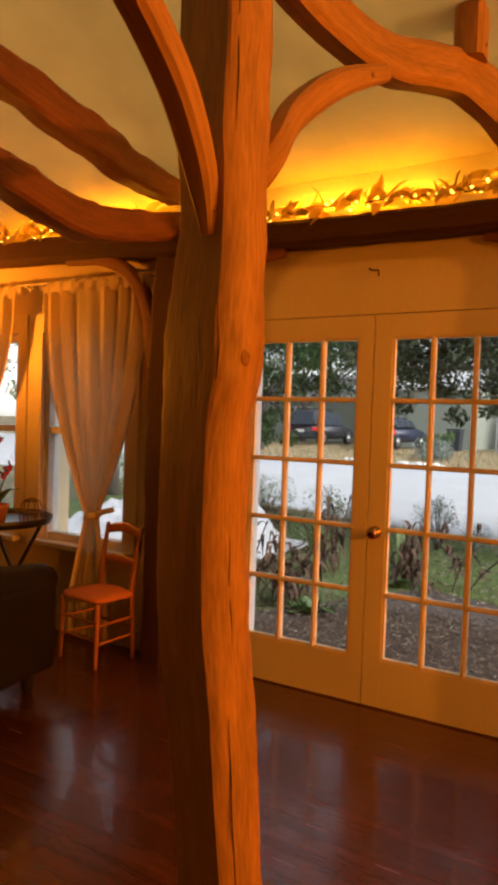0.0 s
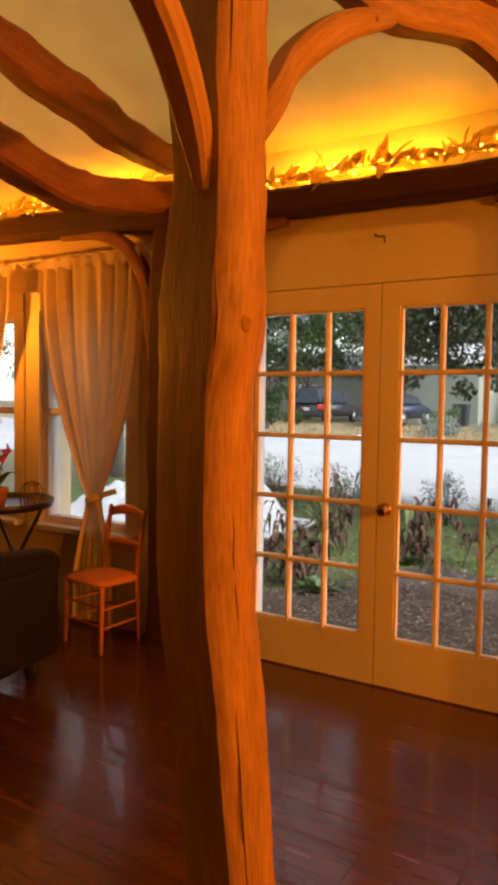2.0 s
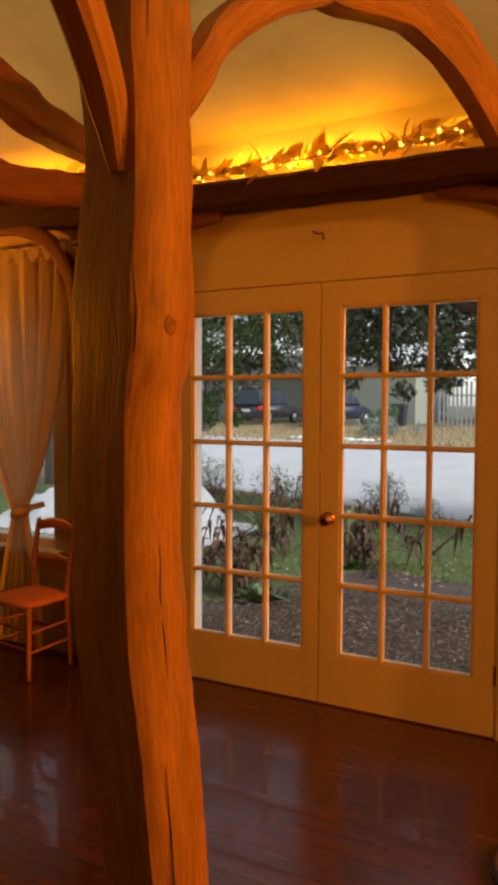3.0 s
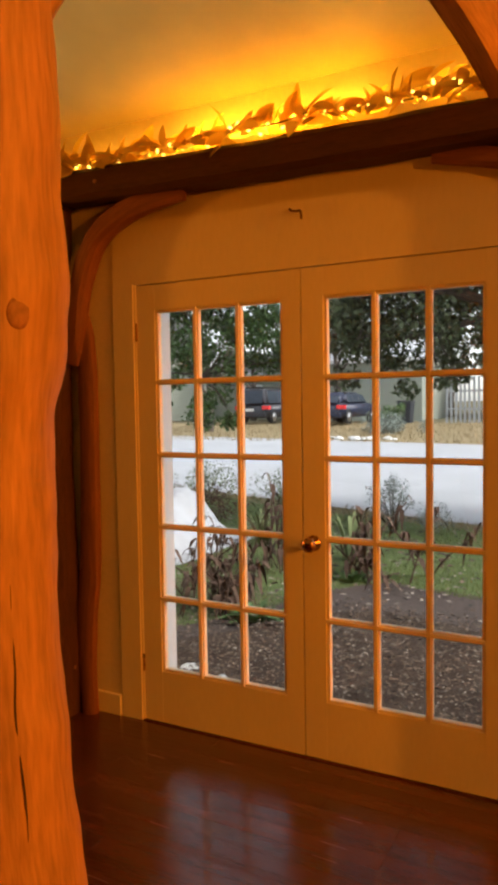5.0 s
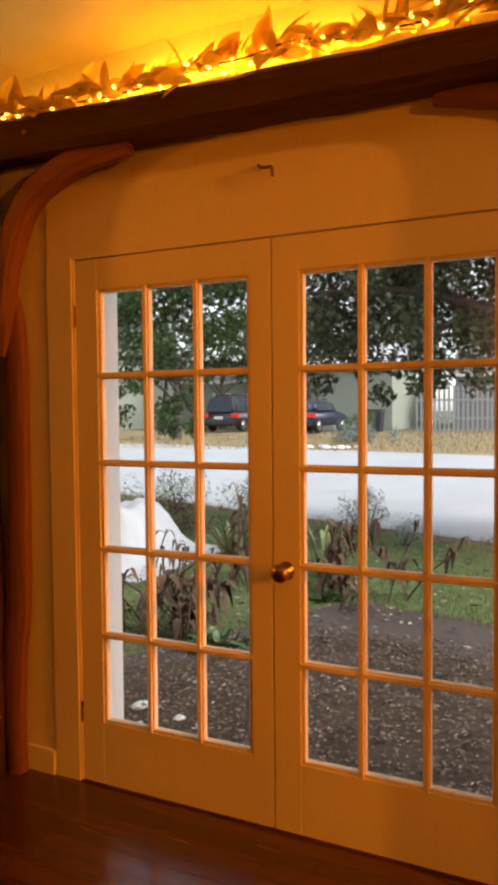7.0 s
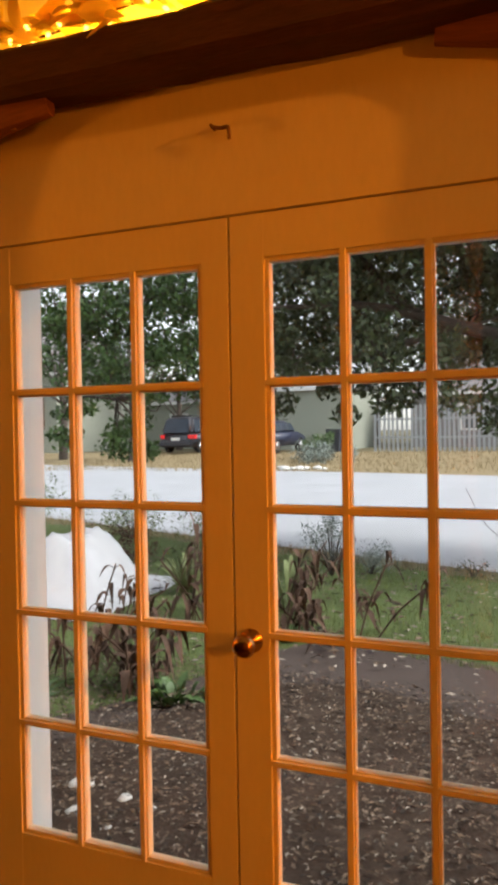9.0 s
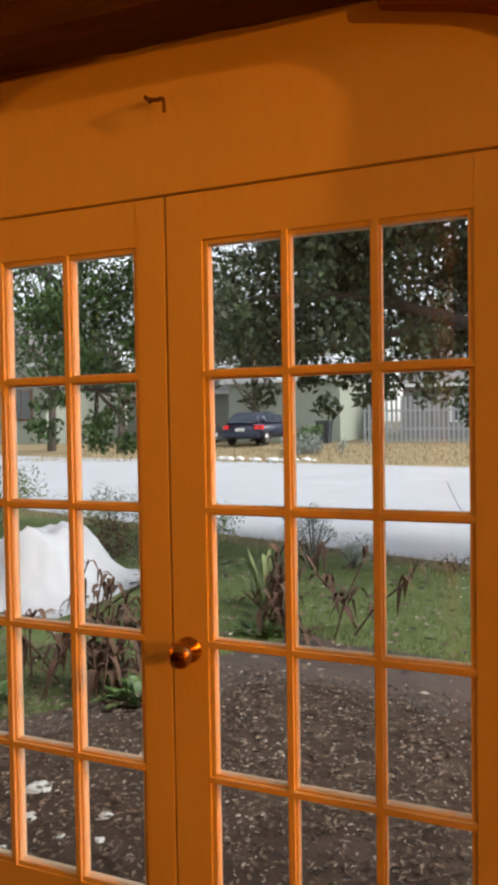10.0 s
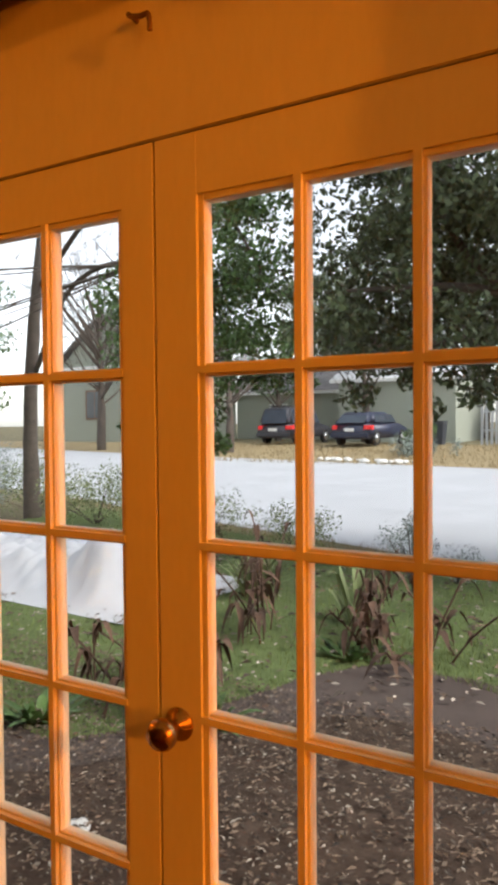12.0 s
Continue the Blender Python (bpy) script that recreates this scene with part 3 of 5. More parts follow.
curtain("sheer cream tab-top curtain tied back over the window", -2.317, -1.417, -1.837, -0.105, 0.82, 0.04, 0.4)
curtain("sheer cream tab-top curtain tied towards the window side", -3.40, -2.587, -3.32, -0.105, 0.85, 0.04, 1.9)
rod = thing("curtain_rod", "thin painted curtain rod above the windows", "curtain rod")
part("rod", tube([(-3.9, -0.105, 2.335), (-2.6, -0.105, 2.333), (-1.36, -0.105, 2.335)], 0.007), PAINT, rod, "", True)
for bx in (-3.8, -2.50, -1.42):
    part("bracket", box(bx - 0.012, bx + 0.012, -0.105, -0.003, 2.322, 2.329, 0.001), PAINT, rod)

# bent iron hook on the panel over the door
hk = part("wall_hook", tube([(-0.03, -0.004, 2.262), (-0.03, -0.03, 2.264), (-0.022, -0.036, 2.256), (0.0, -0.036, 2.250), (0.018, -0.036, 2.250), (0.022, -0.036, 2.242), (0.023, -0.035, 2.218)], 0.005, 8, 30), IRON, None, "", True)
tagged(hk, "small bent rusty iron hook in the door panel", "hook")

# knots and checks of the trunk post
for dx, dy, kz, r in ((0.96, -0.25, 1.615, 0.017), (0.80, -0.60, 0.28, 0.013)):
    kb = bmesh.new()
    lathe([(0.0, 0.002), (r * 0.6, 0.0015), (r * 0.9, 0.001), (r * 1.1, -0.004)], 20, kb)
    o = part("knot", kb, KNOT, trunk, "dark round branch knot", True)
    c = min(centre, key=lambda p: abs(p[2] - kz))
    away = Vector((dx, dy, 0)).normalized()
    o.matrix_world = Matrix.Translation(Vector(c[:3]) + away * (c[3] - 0.0035)) @ away.to_track_quat("Z", "Y").to_matrix().to_4x4() @ Matrix.Diagonal((1, 1.35, 1, 1))


def dining_chair(m):
    c = thing("dining_chair", "orange-stained wooden chair with a rounded orange seat", "chair", m=m)
    for sx in (-0.17, 0.17):
        part("back_leg", sweep([(sx, 0.17, 0.0, 0.014, 0.016), (sx, 0.155, 0.25, 0.016, 0.018), (sx, 0.15, 0.45, 0.016, 0.02), (sx * 1.02, 0.175, 0.68, 0.015, 0.018), (sx * 1.05, 0.215, 0.90, 0.013, 0.014)], 10, 20, 0.5, up=(0, 1, 0)), CHAIRWOOD, c, "", True)
        part("front_leg", sweep([(sx * 1.12, -0.17, 0.0, 0.012, 0.012), (sx * 1.1, -0.165, 0.2, 0.016, 0.016), (sx * 1.08, -0.16, 0.43, 0.018, 0.018)], 10, 12, 0.3, up=(0, 1, 0)), CHAIRWOOD, c, "", True)
        for z in (0.16, 0.28):
            part("rung", tube([(sx * 1.1, -0.165, z), (sx, 0.155, z + 0.01)], 0.008), CHAIRWOOD, c, "", True)
    for z in (0.18, 0.30):
        part("rung", tube([(-0.185, -0.166, z), (0.185, -0.166, z)], 0.008), CHAIRWOOD, c, "", True)
    part("rung", tube([(-0.17, 0.155, 0.22), (0.17, 0.155, 0.22)], 0.008), CHAIRWOOD, c, "", True)
    for z, y, h, arch in ((0.86, 0.205, 0.035, 0.03), (0.655, 0.172, 0.026, 0.012)):
        part("back_slat", sweep([(-0.172, y, z - arch * 0.4, 0.009, h * 0.8), (-0.08, y + 0.012, z + arch * 0.4, 0.009, h), (0.0, y + 0.016, z + arch * 0.6, 0.009, h), (0.08, y + 0.012, z + arch * 0.4, 0.009, h), (0.172, y, z - arch * 0.4, 0.009, h * 0.8)], 10, 18, 0.7), CHAIRWOOD, c, "", True)
    b = bmesh.new()
    rings = []
    for r, z in ((0.90, 0.428), (1.0, 0.436), (1.0, 0.450), (0.93, 0.464), (0.6, 0.474), (0.2, 0.478)):
        ring = []
        for k in range(36):
            a = 2 * math.pi * k / 36
            co, si = math.cos(a), math.sin(a)
            e = 0.45
            ring.append(b.verts.new((0.205 * r * math.copysign(abs(co) ** e, co) * (1 - 0.06 * si), 0.195 * r * math.copysign(abs(si) ** e, si), z)))
        rings.append(ring)
    for p, q in zip(rings, rings[1:]):
        for k in range(36):
            b.faces.new((p[k], p[(k + 1) % 36], q[(k + 1) % 36], q[k]))
    b.faces.new(rings[0])
    b.faces.new(rings[-1])
    part("seat", b, RUSH, c, "padded orange seat", True)
    return c


dining_chair(pose(-1.595, -0.27, 0, 0, 0, -8) @ Matrix.Scale(0.88, 4))


def armchair(m):
    """A leather armchair seen from behind; the origin is its near outer back corner."""
    c = thing("armchair", "dark brown leather armchair with rolled back on short feet", "armchair", m=m)

    def pad(name, *d, bevel=0.045, label=""):
        b = box(*d)
        bmesh.ops.bevel(b, geom=b.edges[:], offset=bevel, segments=4, affect="EDGES", profile=0.6)
        bmesh.ops.subdivide_edges(b, edges=[e for e in b.edges if e.calc_length() > 0.2], cuts=5, use_grid_fill=True)
        for q in b.verts:
            q.co += Vector((noise.noise(q.co * 5), noise.noise(q.co * 5 + Vector((9, 0, 0))), noise.noise(q.co * 5 + Vector((0, 9, 0))))) * 0.008
        return part(name, b, LEATHER, c, label, True)
    pad("base", -0.92, -0.02, 0.02, 0.86, 0.11, 0.38)
    pad("backrest", -0.70, -0.25, 0.0, 0.20, 0.36, 0.76)
    b = sweep([(-0.70, 0.09, 0.775, 0.11, 0.05), (-0.66, 0.09, 0.785, 0.125, 0.072), (-0.48, 0.09, 0.79, 0.135, 0.08), (-0.29, 0.09, 0.785, 0.125, 0.072), (-0.25, 0.09, 0.775, 0.11, 0.05)], 22, 30, 0.25, 0.05, 2)
    part("back_roll", b, LEATHER, c, "plump rolled top cushion", True)
    for xa, xb in ((-0.235, 0.0), (-0.95, -0.715)):
        pad("armrest", xa, xb, 0.0, 0.88, 0.12, 0.56)
        xm = (xa + xb) / 2
        part("arm_roll", sweep([(xm, -0.02, 0.565, 0.10, 0.06), (xm, 0.04, 0.575, 0.125, 0.082), (xm, 0.45, 0.565, 0.12, 0.08), (xm, 0.88, 0.54, 0.11, 0.07)], 18, 20, 0.2, 0.04, 4), LEATHER, c, "padded rolled arm", True)
    pad("seat_cushion", -0.715, -0.235, 0.20, 0.86, 0.38, 0.50)
    for fx in (-0.11, -0.86):
        for fy in (0.06, 0.80):
            part("foot", lathe([(0.022, 0.0), (0.034, 0.05), (0.036, 0.12)], 12, at=(fx, fy, 0)), TRAYBLACK, c)
    return c


armchair(pose(-1.235, -1.77, 0, 0, 0, 8) @ Matrix.Scale(1.1, 4))

# folding tray table with plants
tray = thing("tray_table", "black folding tray table in front of the window", "table", m=pose(-2.27, -0.51, 0))
b = lathe([(0.33, 0.775), (0.345, 0.78), (0.355, 0.80), (0.36, 0.82), (0.352, 0.824), (0.34, 0.795), (0.33, 0.788), (0.0, 0.788)], 40)
part("tray_top", b, TRAYBLACK, tray, "shallow black tray with raised rim", True)
for s in (-1, 1):
    for y in (-0.17, 0.17):
        part("leg", tube([(s * 0.28, y * 0.96, 0.0), (0.0, y, 0.42), (-s * 0.24, y, 0.776)], 0.012), TRAYBLACK, tray, "", True)
    part("cross_bar", tube([(s * 0.28, -0.165, 0.02), (s * 0.28, 0.165, 0.02)], 0.010), TRAYBLACK, tray, "", True)


def leaf_blade(b, base, tip, width, droop):
    """A folded strap or oval leaf from base to tip."""
    base, tip = Vector(base), Vector(tip)
    d = tip - base
    side = d.cross(Vector((0, 0, 1)))
    side = side.normalized() * width if side.length > 1e-4 else Vector((width, 0, 0))
    n = 5
    rows = []
    for i in range(n + 1):
        f = i / n
        w = math.sin(math.pi * (0.12 + 0.88 * f)) if f < 1 else 0.02
        c = base + d * f + Vector((0, 0, droop * math.sin(math.pi * f)))
        rows.append((b.verts.new(c - side * w), b.verts.new(c - Vector((0, 0, width * 0.3 * w))), b.verts.new(c + side * w)))
    for p, q in zip(rows, rows[1:]):
        b.faces.new((p[0], p[1], q[1], q[0]))
        b.faces.new((p[1], p[2], q[2], q[1]))


def orchid(label, m, pot_mat, stem, flowers, seed):
    o = thing("potted_orchid", label, "plant", "plants on the tray", m=m)
    r = random.Random(seed)
    b = lathe([(0.0, 0.0), (0.045, 0.0), (0.065, 0.10), (0.070, 0.105), (0.070, 0.125), (0.062, 0.125), (0.058, 0.105), (0.0, 0.10)], 22)
    part("pot", b, pot_mat, o, "", True)
    b = bmesh.new()
    for k in range(6):
        a = k * 1.05 + r.random()
        leaf_blade(b, (0, 0, 0.11), (0.15 * math.cos(a), 0.15 * math.sin(a), 0.17 + 0.05 * r.random()), 0.028, 0.05)
    part("foliage", b, HOUSELEAF, o, "", True)
    part("stem", tube(stem, 0.004, 6, 20), HOUSELEAF, o, "", True)
    for fx, fy, fz in flowers:
        b = bmesh.new()
        for k in range(5):
            a = 2 * math.pi * k / 5 + r.random()
            leaf_blade(b, (fx, fy, fz), (fx + 0.034 * math.cos(a), fy - 0.01, fz + 0.034 * math.sin(a)), 0.018, 0.004)
        part("flower", b, PETAL, o, "red orchid bloom", True)


orchid("red-flowering orchid in a dark pot", pose(-2.33, -0.54, 0.789), POTDARK, [(0, 0, 0.1), (0.02, 0, 0.3), (0.05, 0, 0.47), (0.13, 0.0, 0.53)], [(0.02, -0.01, 0.53), (0.07, -0.02, 0.55), (0.11, -0.01, 0.53), (0.09, -0.03, 0.50), (0.14, 0, 0.51), (-0.02, 0, 0.50)], 3)
orchid("small red orchid in a terracotta pot", pose(-2.12, -0.61, 0.789), TERRACOTTA, [(0, 0, 0.1), (0.03, 0, 0.22), (0.08, 0, 0.31), (0.13, 0.0, 0.35)], [(0.09, -0.01, 0.33), (0.13, -0.02, 0.36), (0.06, -0.01, 0.30)], 8)
orchid("yellowing leafy plant in a dark pot", pose(-2.49, -0.43, 0.789), POTDARK, [(0, 0, 0.1), (-0.02, 0, 0.2), (-0.03, 0, 0.3)], [(-0.05, 0, 0.28)], 12)
cage = thing("wire_lantern", "small dark wire lantern on the tray", "lantern", m=pose(-1.99, -0.46, 0.79))
for k in range(6):
    a = k * math.pi / 3
    part("wire", tube([(0.06 * math.cos(a), 0.06 * math.sin(a), 0.0), (0.068 * math.cos(a), 0.068 * math.sin(a), 0.08), (0.045 * math.cos(a), 0.045 * math.sin(a), 0.14), (0.0, 0.0, 0.16)], 0.003, 6, 12), IRON, cage, "", True)
for z, r in ((0.004, 0.06), (0.08, 0.068), (0.14, 0.045)):
    part("hoop", tube([(r * math.cos(k * math.pi / 6), r * math.sin(k * math.pi / 6), z) for k in range(13)], 0.003, 6, 36), IRON, cage, "", True)

# round wicker basket on the floor
bk = thing("floor_basket", "round wicker bowl with a dark rim on the floor", "basket", m=pose(1.165, -0.90, 0.0))
part("bowl", lathe([(0.0, 0.0), (0.15, 0.0), (0.19, 0.02), (0.20, 0.035), (0.19, 0.04), (0.10, 0.065), (0.0, 0.072)], 40), WICKER, bk, "", True)
part("rim", tube([(0.195 * math.cos(k * math.pi / 12), 0.195 * math.sin(k * math.pi / 12), 0.018) for k in range(25)], 0.018, 8, 60), TRAYBLACK, bk, "dark rolled rim", True)

# the lamps that light the room, behind the walker


def standing_lamp(name, label, at):
    o = thing(name, label, "lamp", m=pose(at[0], at[1], 0))
    part("base", lathe([(0.0, 0.0), (0.15, 0.0), (0.15, 0.02), (0.03, 0.035), (0.0, 0.035)], 28), IRON, o, "", True)
    part("pole", tube([(0, 0, 0.03), (0, 0, at[2] - 0.15)], 0.012), IRON, o, "", True)
    part("socket", lathe([(0.0, at[2] - 0.15), (0.022, at[2] - 0.15), (0.022, at[2] - 0.09), (0.0, at[2] - 0.09)], 14), BRASS, o, "", True)
    return o


standing_lamp("floor_lamp", "bare-bulb iron floor lamp by the back wall", KEY)
standing_lamp("floor_lamp", "bare-bulb iron floor lamp near the garden wall", SIDE)
# unseen stand for the added corner light; its bowl blocks light going down
added_uplighter = standing_lamp("floor_lamp", "unseen uplighter added to brighten the curtained corner", LEFT)
part("bowl", lathe([(0.022, LEFT[2] - 0.135), (0.10, LEFT[2] - 0.115), (0.17, LEFT[2] - 0.07), (0.175, LEFT[2] - 0.068), (0.172, LEFT[2] - 0.062), (0.10, LEFT[2] - 0.105), (0.022, LEFT[2] - 0.125)], 32), IRON, added_uplighter, "iron bowl added to keep lamplight off the floor", True)

# ---- garlands with fairy lights on the wall plates ----


def leaf_mesh(name, length, width, curl):
    b = bmesh.new()
    n = 6
    rows = []
    for i in range(n + 1):
        f = i / n
        w = width * (math.sin(math.pi * f ** 0.8) ** 0.8 if 0 < f < 1 else 0.03)
        z = curl * math.sin(math.pi * f * 0.9)
        rows.append((b.verts.new((-w, length * f, z + w * 0.4)), b.verts.new((0, length * f, z)), b.verts.new((w, length * f, z + w * 0.4))))
    for p, q in zip(rows, rows[1:]):
        b.faces.new((p[0], p[1], q[1], q[0]))
        b.faces.new((p[1], p[2], q[2], q[1]))
    return finish(name, b, GOLDLEAF, True)


LEAVES = [leaf_mesh("leaf", 0.105, 0.021, 0.004), leaf_mesh("leaf", 0.09, 0.020, -0.004), leaf_mesh("leaf", 0.115, 0.022, 0.007)]
bulb_b = lathe([(0.002, 0.0), (0.0055, 0.006), (0.006, 0.014), (0.003, 0.022), (0.0, 0.024)], 8)
BULBMESH = finish("bulb", bulb_b, BULB, True)


def garland(label, xa, xb, z, count, bulbs, seed):
    g = thing("leaf_garland", label, "garland", "garlands on the beams")
    r = random.Random(seed)
    pts = []
    k = 0
    x = xa
    while x < xb:
        pts.append((x, -0.11 + r.uniform(-0.02, 0.02), z + 0.03 + r.uniform(-0.012, 0.018)))
        x += 0.16
    part("stem", tube(pts, 0.0035, 6, 120), STALK, g, "", True)
    for k in range(count):
        x = xa + (xb - xa) * (k + r.random()) / count
        yaw, tilt, roll = r.choice((-70, -70, -70, 75)) + r.gauss(0, 35), r.uniform(-12, 42), r.uniform(-70, 70)
        if r.random() < 0.18:
            tilt = r.uniform(-45, -5)
            yaw = r.uniform(130, 230)
        elif r.random() < 0.3:
            tilt = r.uniform(40, 75)
        m = pose(x, -0.125 + r.uniform(-0.035, 0.025), z + r.uniform(0.0, 0.04), 0, 0, yaw) @ pose(0, 0, 0, tilt, roll, 0)
        shared("leaf", LEAVES[r.randrange(3)], g, m @ Matrix.Scale(r.uniform(0.85, 1.35), 4))
    for k in range(bulbs):
        x = xa + (xb - xa) * (k + r.random()) / bulbs
        shared("bulb", BULBMESH, g, pose(x, -0.11 + r.uniform(-0.03, 0.035), z + r.uniform(0.008, 0.05), r.uniform(0, 180), r.uniform(0, 180), 0))


garland("golden leaf garland with fairy lights along the door beam", -1.30, 1.15, 2.545, 299, 70, 5)
garland("golden leaf garland with fairy lights along the window beam", -4.0, -1.36, 2.63, 260, 60, 6)

# ---- outdoors ----
GZ = -0.2


def rise(y):
    """The ground climbs gently from the near road edge to the lots across the street."""
    return GZ + 0.65 * min(1, max(0, (y - 9) / 19)) ** 2


bm = bmesh.new()
xs = np.concatenate((np.linspace(-260, -30, 8), np.linspace(-25, 15, 21), np.linspace(20, 260, 8)))
ys = np.concatenate(([0.275], np.linspace(2, 30, 29), np.linspace(40, 420, 8)))
vv = [[bm.verts.new((a, c, rise(c) - 0.008)) for a in xs] for c in ys]
for i in range(len(ys) - 1):
    for j in range(len(xs) - 1):
        bm.faces.new((vv[i][j], vv[i][j + 1], vv[i + 1][j + 1], vv[i + 1][j]))
back = [bm.verts.new(p) for p in ((-260, 0.275, GZ - 0.01), (X0 - 0.2, 0.275, GZ - 0.01), (X0 - 0.2, -260, GZ - 0.01), (-260, -260, GZ - 0.01))]
bm.faces.new(back)
back = [bm.verts.new(p) for p in ((X1 + 0.2, 0.275, GZ - 0.01), (260, 0.275, GZ - 0.01), (260, -260, GZ - 0.01), (X1 + 0.2, -260, GZ - 0.01))]
bm.faces.new(back)
tagged(part("ground", bm, GROUNDFAR, None, "", True), "scrubby ground with dry grass around the house", "ground", kind="structure")


def sheet(name, label, outline, lift, mat, cells=0, bumpy=0.0, cat="ground"):
    """A flat piece of ground: outline is two functions of x for its near and far edge."""
    x0, x1, near, far, nx, ny = outline
    b = bmesh.new()
    rows = []
    for j in range(ny + 1):
        row = []
        for i in range(nx + 1):
            x = x0 + (x1 - x0) * i / nx
            a, c = near(x), far(x)
            y = a + (c - a) * j / ny
            inner = 1 if 0 < j < ny and 0 < i < nx else 0
            row.append(b.verts.new((x, y, rise(y) + lift + inner * bumpy * noise.noise((x * 2.3, y * 2.3, 0)))))
        rows.append(row)
    for j in range(ny):
        for i in range(nx):
            b.faces.new((rows[j][i], rows[j][i + 1], rows[j + 1][i + 1], rows[j + 1][i]))
    return tagged(part(name, b, mat, None, "", True), label, cat, kind="structure")


def bed(x):
    """How far the lawn comes towards the house: nearer by the frost cloth."""
    f = min(1, max(0, (-0.7 - x) / 1.3))
    return 1 - 0.52 * f * f * (3 - 2 * f)


def wob(x, k=1.0, s=0.0):
    return k * noise.noise((x * 0.9 + s, s, 0.3))


ROAD_NEAR = lambda x: 7.0 - 0.36 * x if x > -14 else 12.04 - 0.02 * (x + 14)  # noqa: E731
ROAD_FAR = lambda x: 20.3 - 0.16 * x  # noqa: E731
sheet("mulch_bed", "dark bed of shredded leaf mulch by the door", (-7, 5, lambda x: 0.34, lambda x: 2.6 * bed(x) + wob(x, 0.4, 2), 60, 14), 0.030, MULCH, bumpy=0.035)
sheet("soil_patch", "bare grey-brown soil between mulch and lawn", (-7, 5, lambda x: 2.5 * bed(x) + wob(x, 0.4, 2), lambda x: 3.65 * bed(x) + wob(x, 0.4, 7), 50, 8), 0.022, SOIL, bumpy=0.02)
sheet("lawn", "green lawn scattered with fallen leaves", (-9, 6, lambda x: 3.55 * bed(x) + wob(x, 0.4, 7), lambda x: ROAD_NEAR(x) - 0.55 + wob(x, 0.3, 4), 60, 14), 0.022, TURF, bumpy=0.02)
sheet("road", "wide pale chip-sealed road", (-40, 14, ROAD_NEAR, ROAD_FAR, 30, 16), 0.004, ROADM, cat="road")
sheet("far_verge", "dry tan grass verge across the road", (-40, 14, lambda x: ROAD_FAR(x) + 0.02, lambda x: 30, 30, 10), 0.002, DRYGRASS)


def blades(name, label, count, place, height, width, mat, seed, lean=0.4):
    r = np.random.default_rng(seed)
    pts = place(r, count)
    h = height * r.uniform(0.5, 1.2, count)
    a, d = r.uniform(0, 6.283, count), r.uniform(0, lean, count)
    verts = np.zeros((count, 3, 3))
    sx, sy = np.cos(a) * width / 2, np.sin(a) * width / 2
    verts[:, 0] = pts - np.stack((sx, sy, 0 * sx), 1)
    verts[:, 1] = pts + np.stack((sx, sy, 0 * sx), 1)
    verts[:, 2] = pts + np.stack((np.cos(a * 3) * d * h, np.sin(a * 3) * d * h, h), 1)
    return soup(name, verts.reshape(-1, 3).tolist(), np.arange(count * 3).reshape(-1, 3).tolist(), mat, None, "stuff", label, "grass")


def on_lawn(r, n):
    x, f = r.uniform(-7, 3.5, n), r.uniform(0, 1, n)
    a = np.array([3.5 * bed(v) + wob(v, 0.4, 7) for v in x])
    c = 6.6 - 0.36 * x
    y = a + (c - a) * f ** 1.4
    return np.stack((x, y, np.full(n, GZ + 0.015)), 1)


def on_edge(r, n):
    x = r.uniform(-12, 5, n)
    y = 6.9 - 0.36 * x - np.abs(r.normal(0, 0.35, n))
    return np.stack((x, y, np.full(n, GZ)), 1)


def far_lot(r, n):
    x, y = r.uniform(-18, 5, n), r.uniform(21, 29, n)
    return np.stack((x, y, np.array([rise(v) for v in y])), 1)


blades("lawn_grass", "short green grass blades of the lawn", 34000, on_lawn, 0.05, 0.007, GRASS, 3)
blades("verge_grass", "dry straw-coloured weeds along the road edge", 4200, on_edge, 0.13, 0.008, DRYGRASS, 4, 0.7)
blades("far_grass", "dry tan grass of the far lot", 7000, far_lot, 0.14, 0.03, DRYGRASS, 5, 0.6)


def litter(name, label, count, region, mat, seed, size=0.05):
    r = np.random.default_rng(seed)
    x, y = r.uniform(region[0], region[1], count), r.uniform(region[2], region[3], count)
    verts, faces = [], []
    for i in range(count):
        a, s, lift = r.uniform(0, 6.28), size * r.uniform(0.5, 1.3), r.uniform(0.008, 0.04)
        ca, sa = math.cos(a), math.sin(a)
        k = len(verts)
        for u, w, z in ((-1, 0, 0), (0, -0.38, 0.25), (1, 0, 0.05), (0, 0.38, r.uniform(-0.2, 0.5))):
            verts.append((x[i] + s * (u * ca - w * sa), y[i] + s * (u * sa + w * ca), GZ + 0.034 + lift + s * z))
        faces += [(k, k + 1, k + 2), (k, k + 2, k + 3)]
    return soup(name, verts, faces, mat, None, "stuff", label, "leaves")


litter("leaf_litter", "brown fallen leaves over the mulch bed", 21000, (-4.5, 3.0, 0.4, 2.8), DEADLEAF, 7, 0.018)
litter("leaf_litter", "pale fallen leaves scattered over mulch and lawn", 3600, (-4.5, 3.0, 0.4, 2.6), PALELEAF, 8, 0.014)
litter("leaf_litter", "pale fallen leaves scattered over the lawn", 900, (-4.5, 3.0, 2.7, 6.5), PALELEAF, 10, 0.028)
litter("leaf_litter", "brown leaves along the lawn edge and verge", 1400, (-5, 4, 2.8, 7.0), DEADLEAF, 9, 0.04)


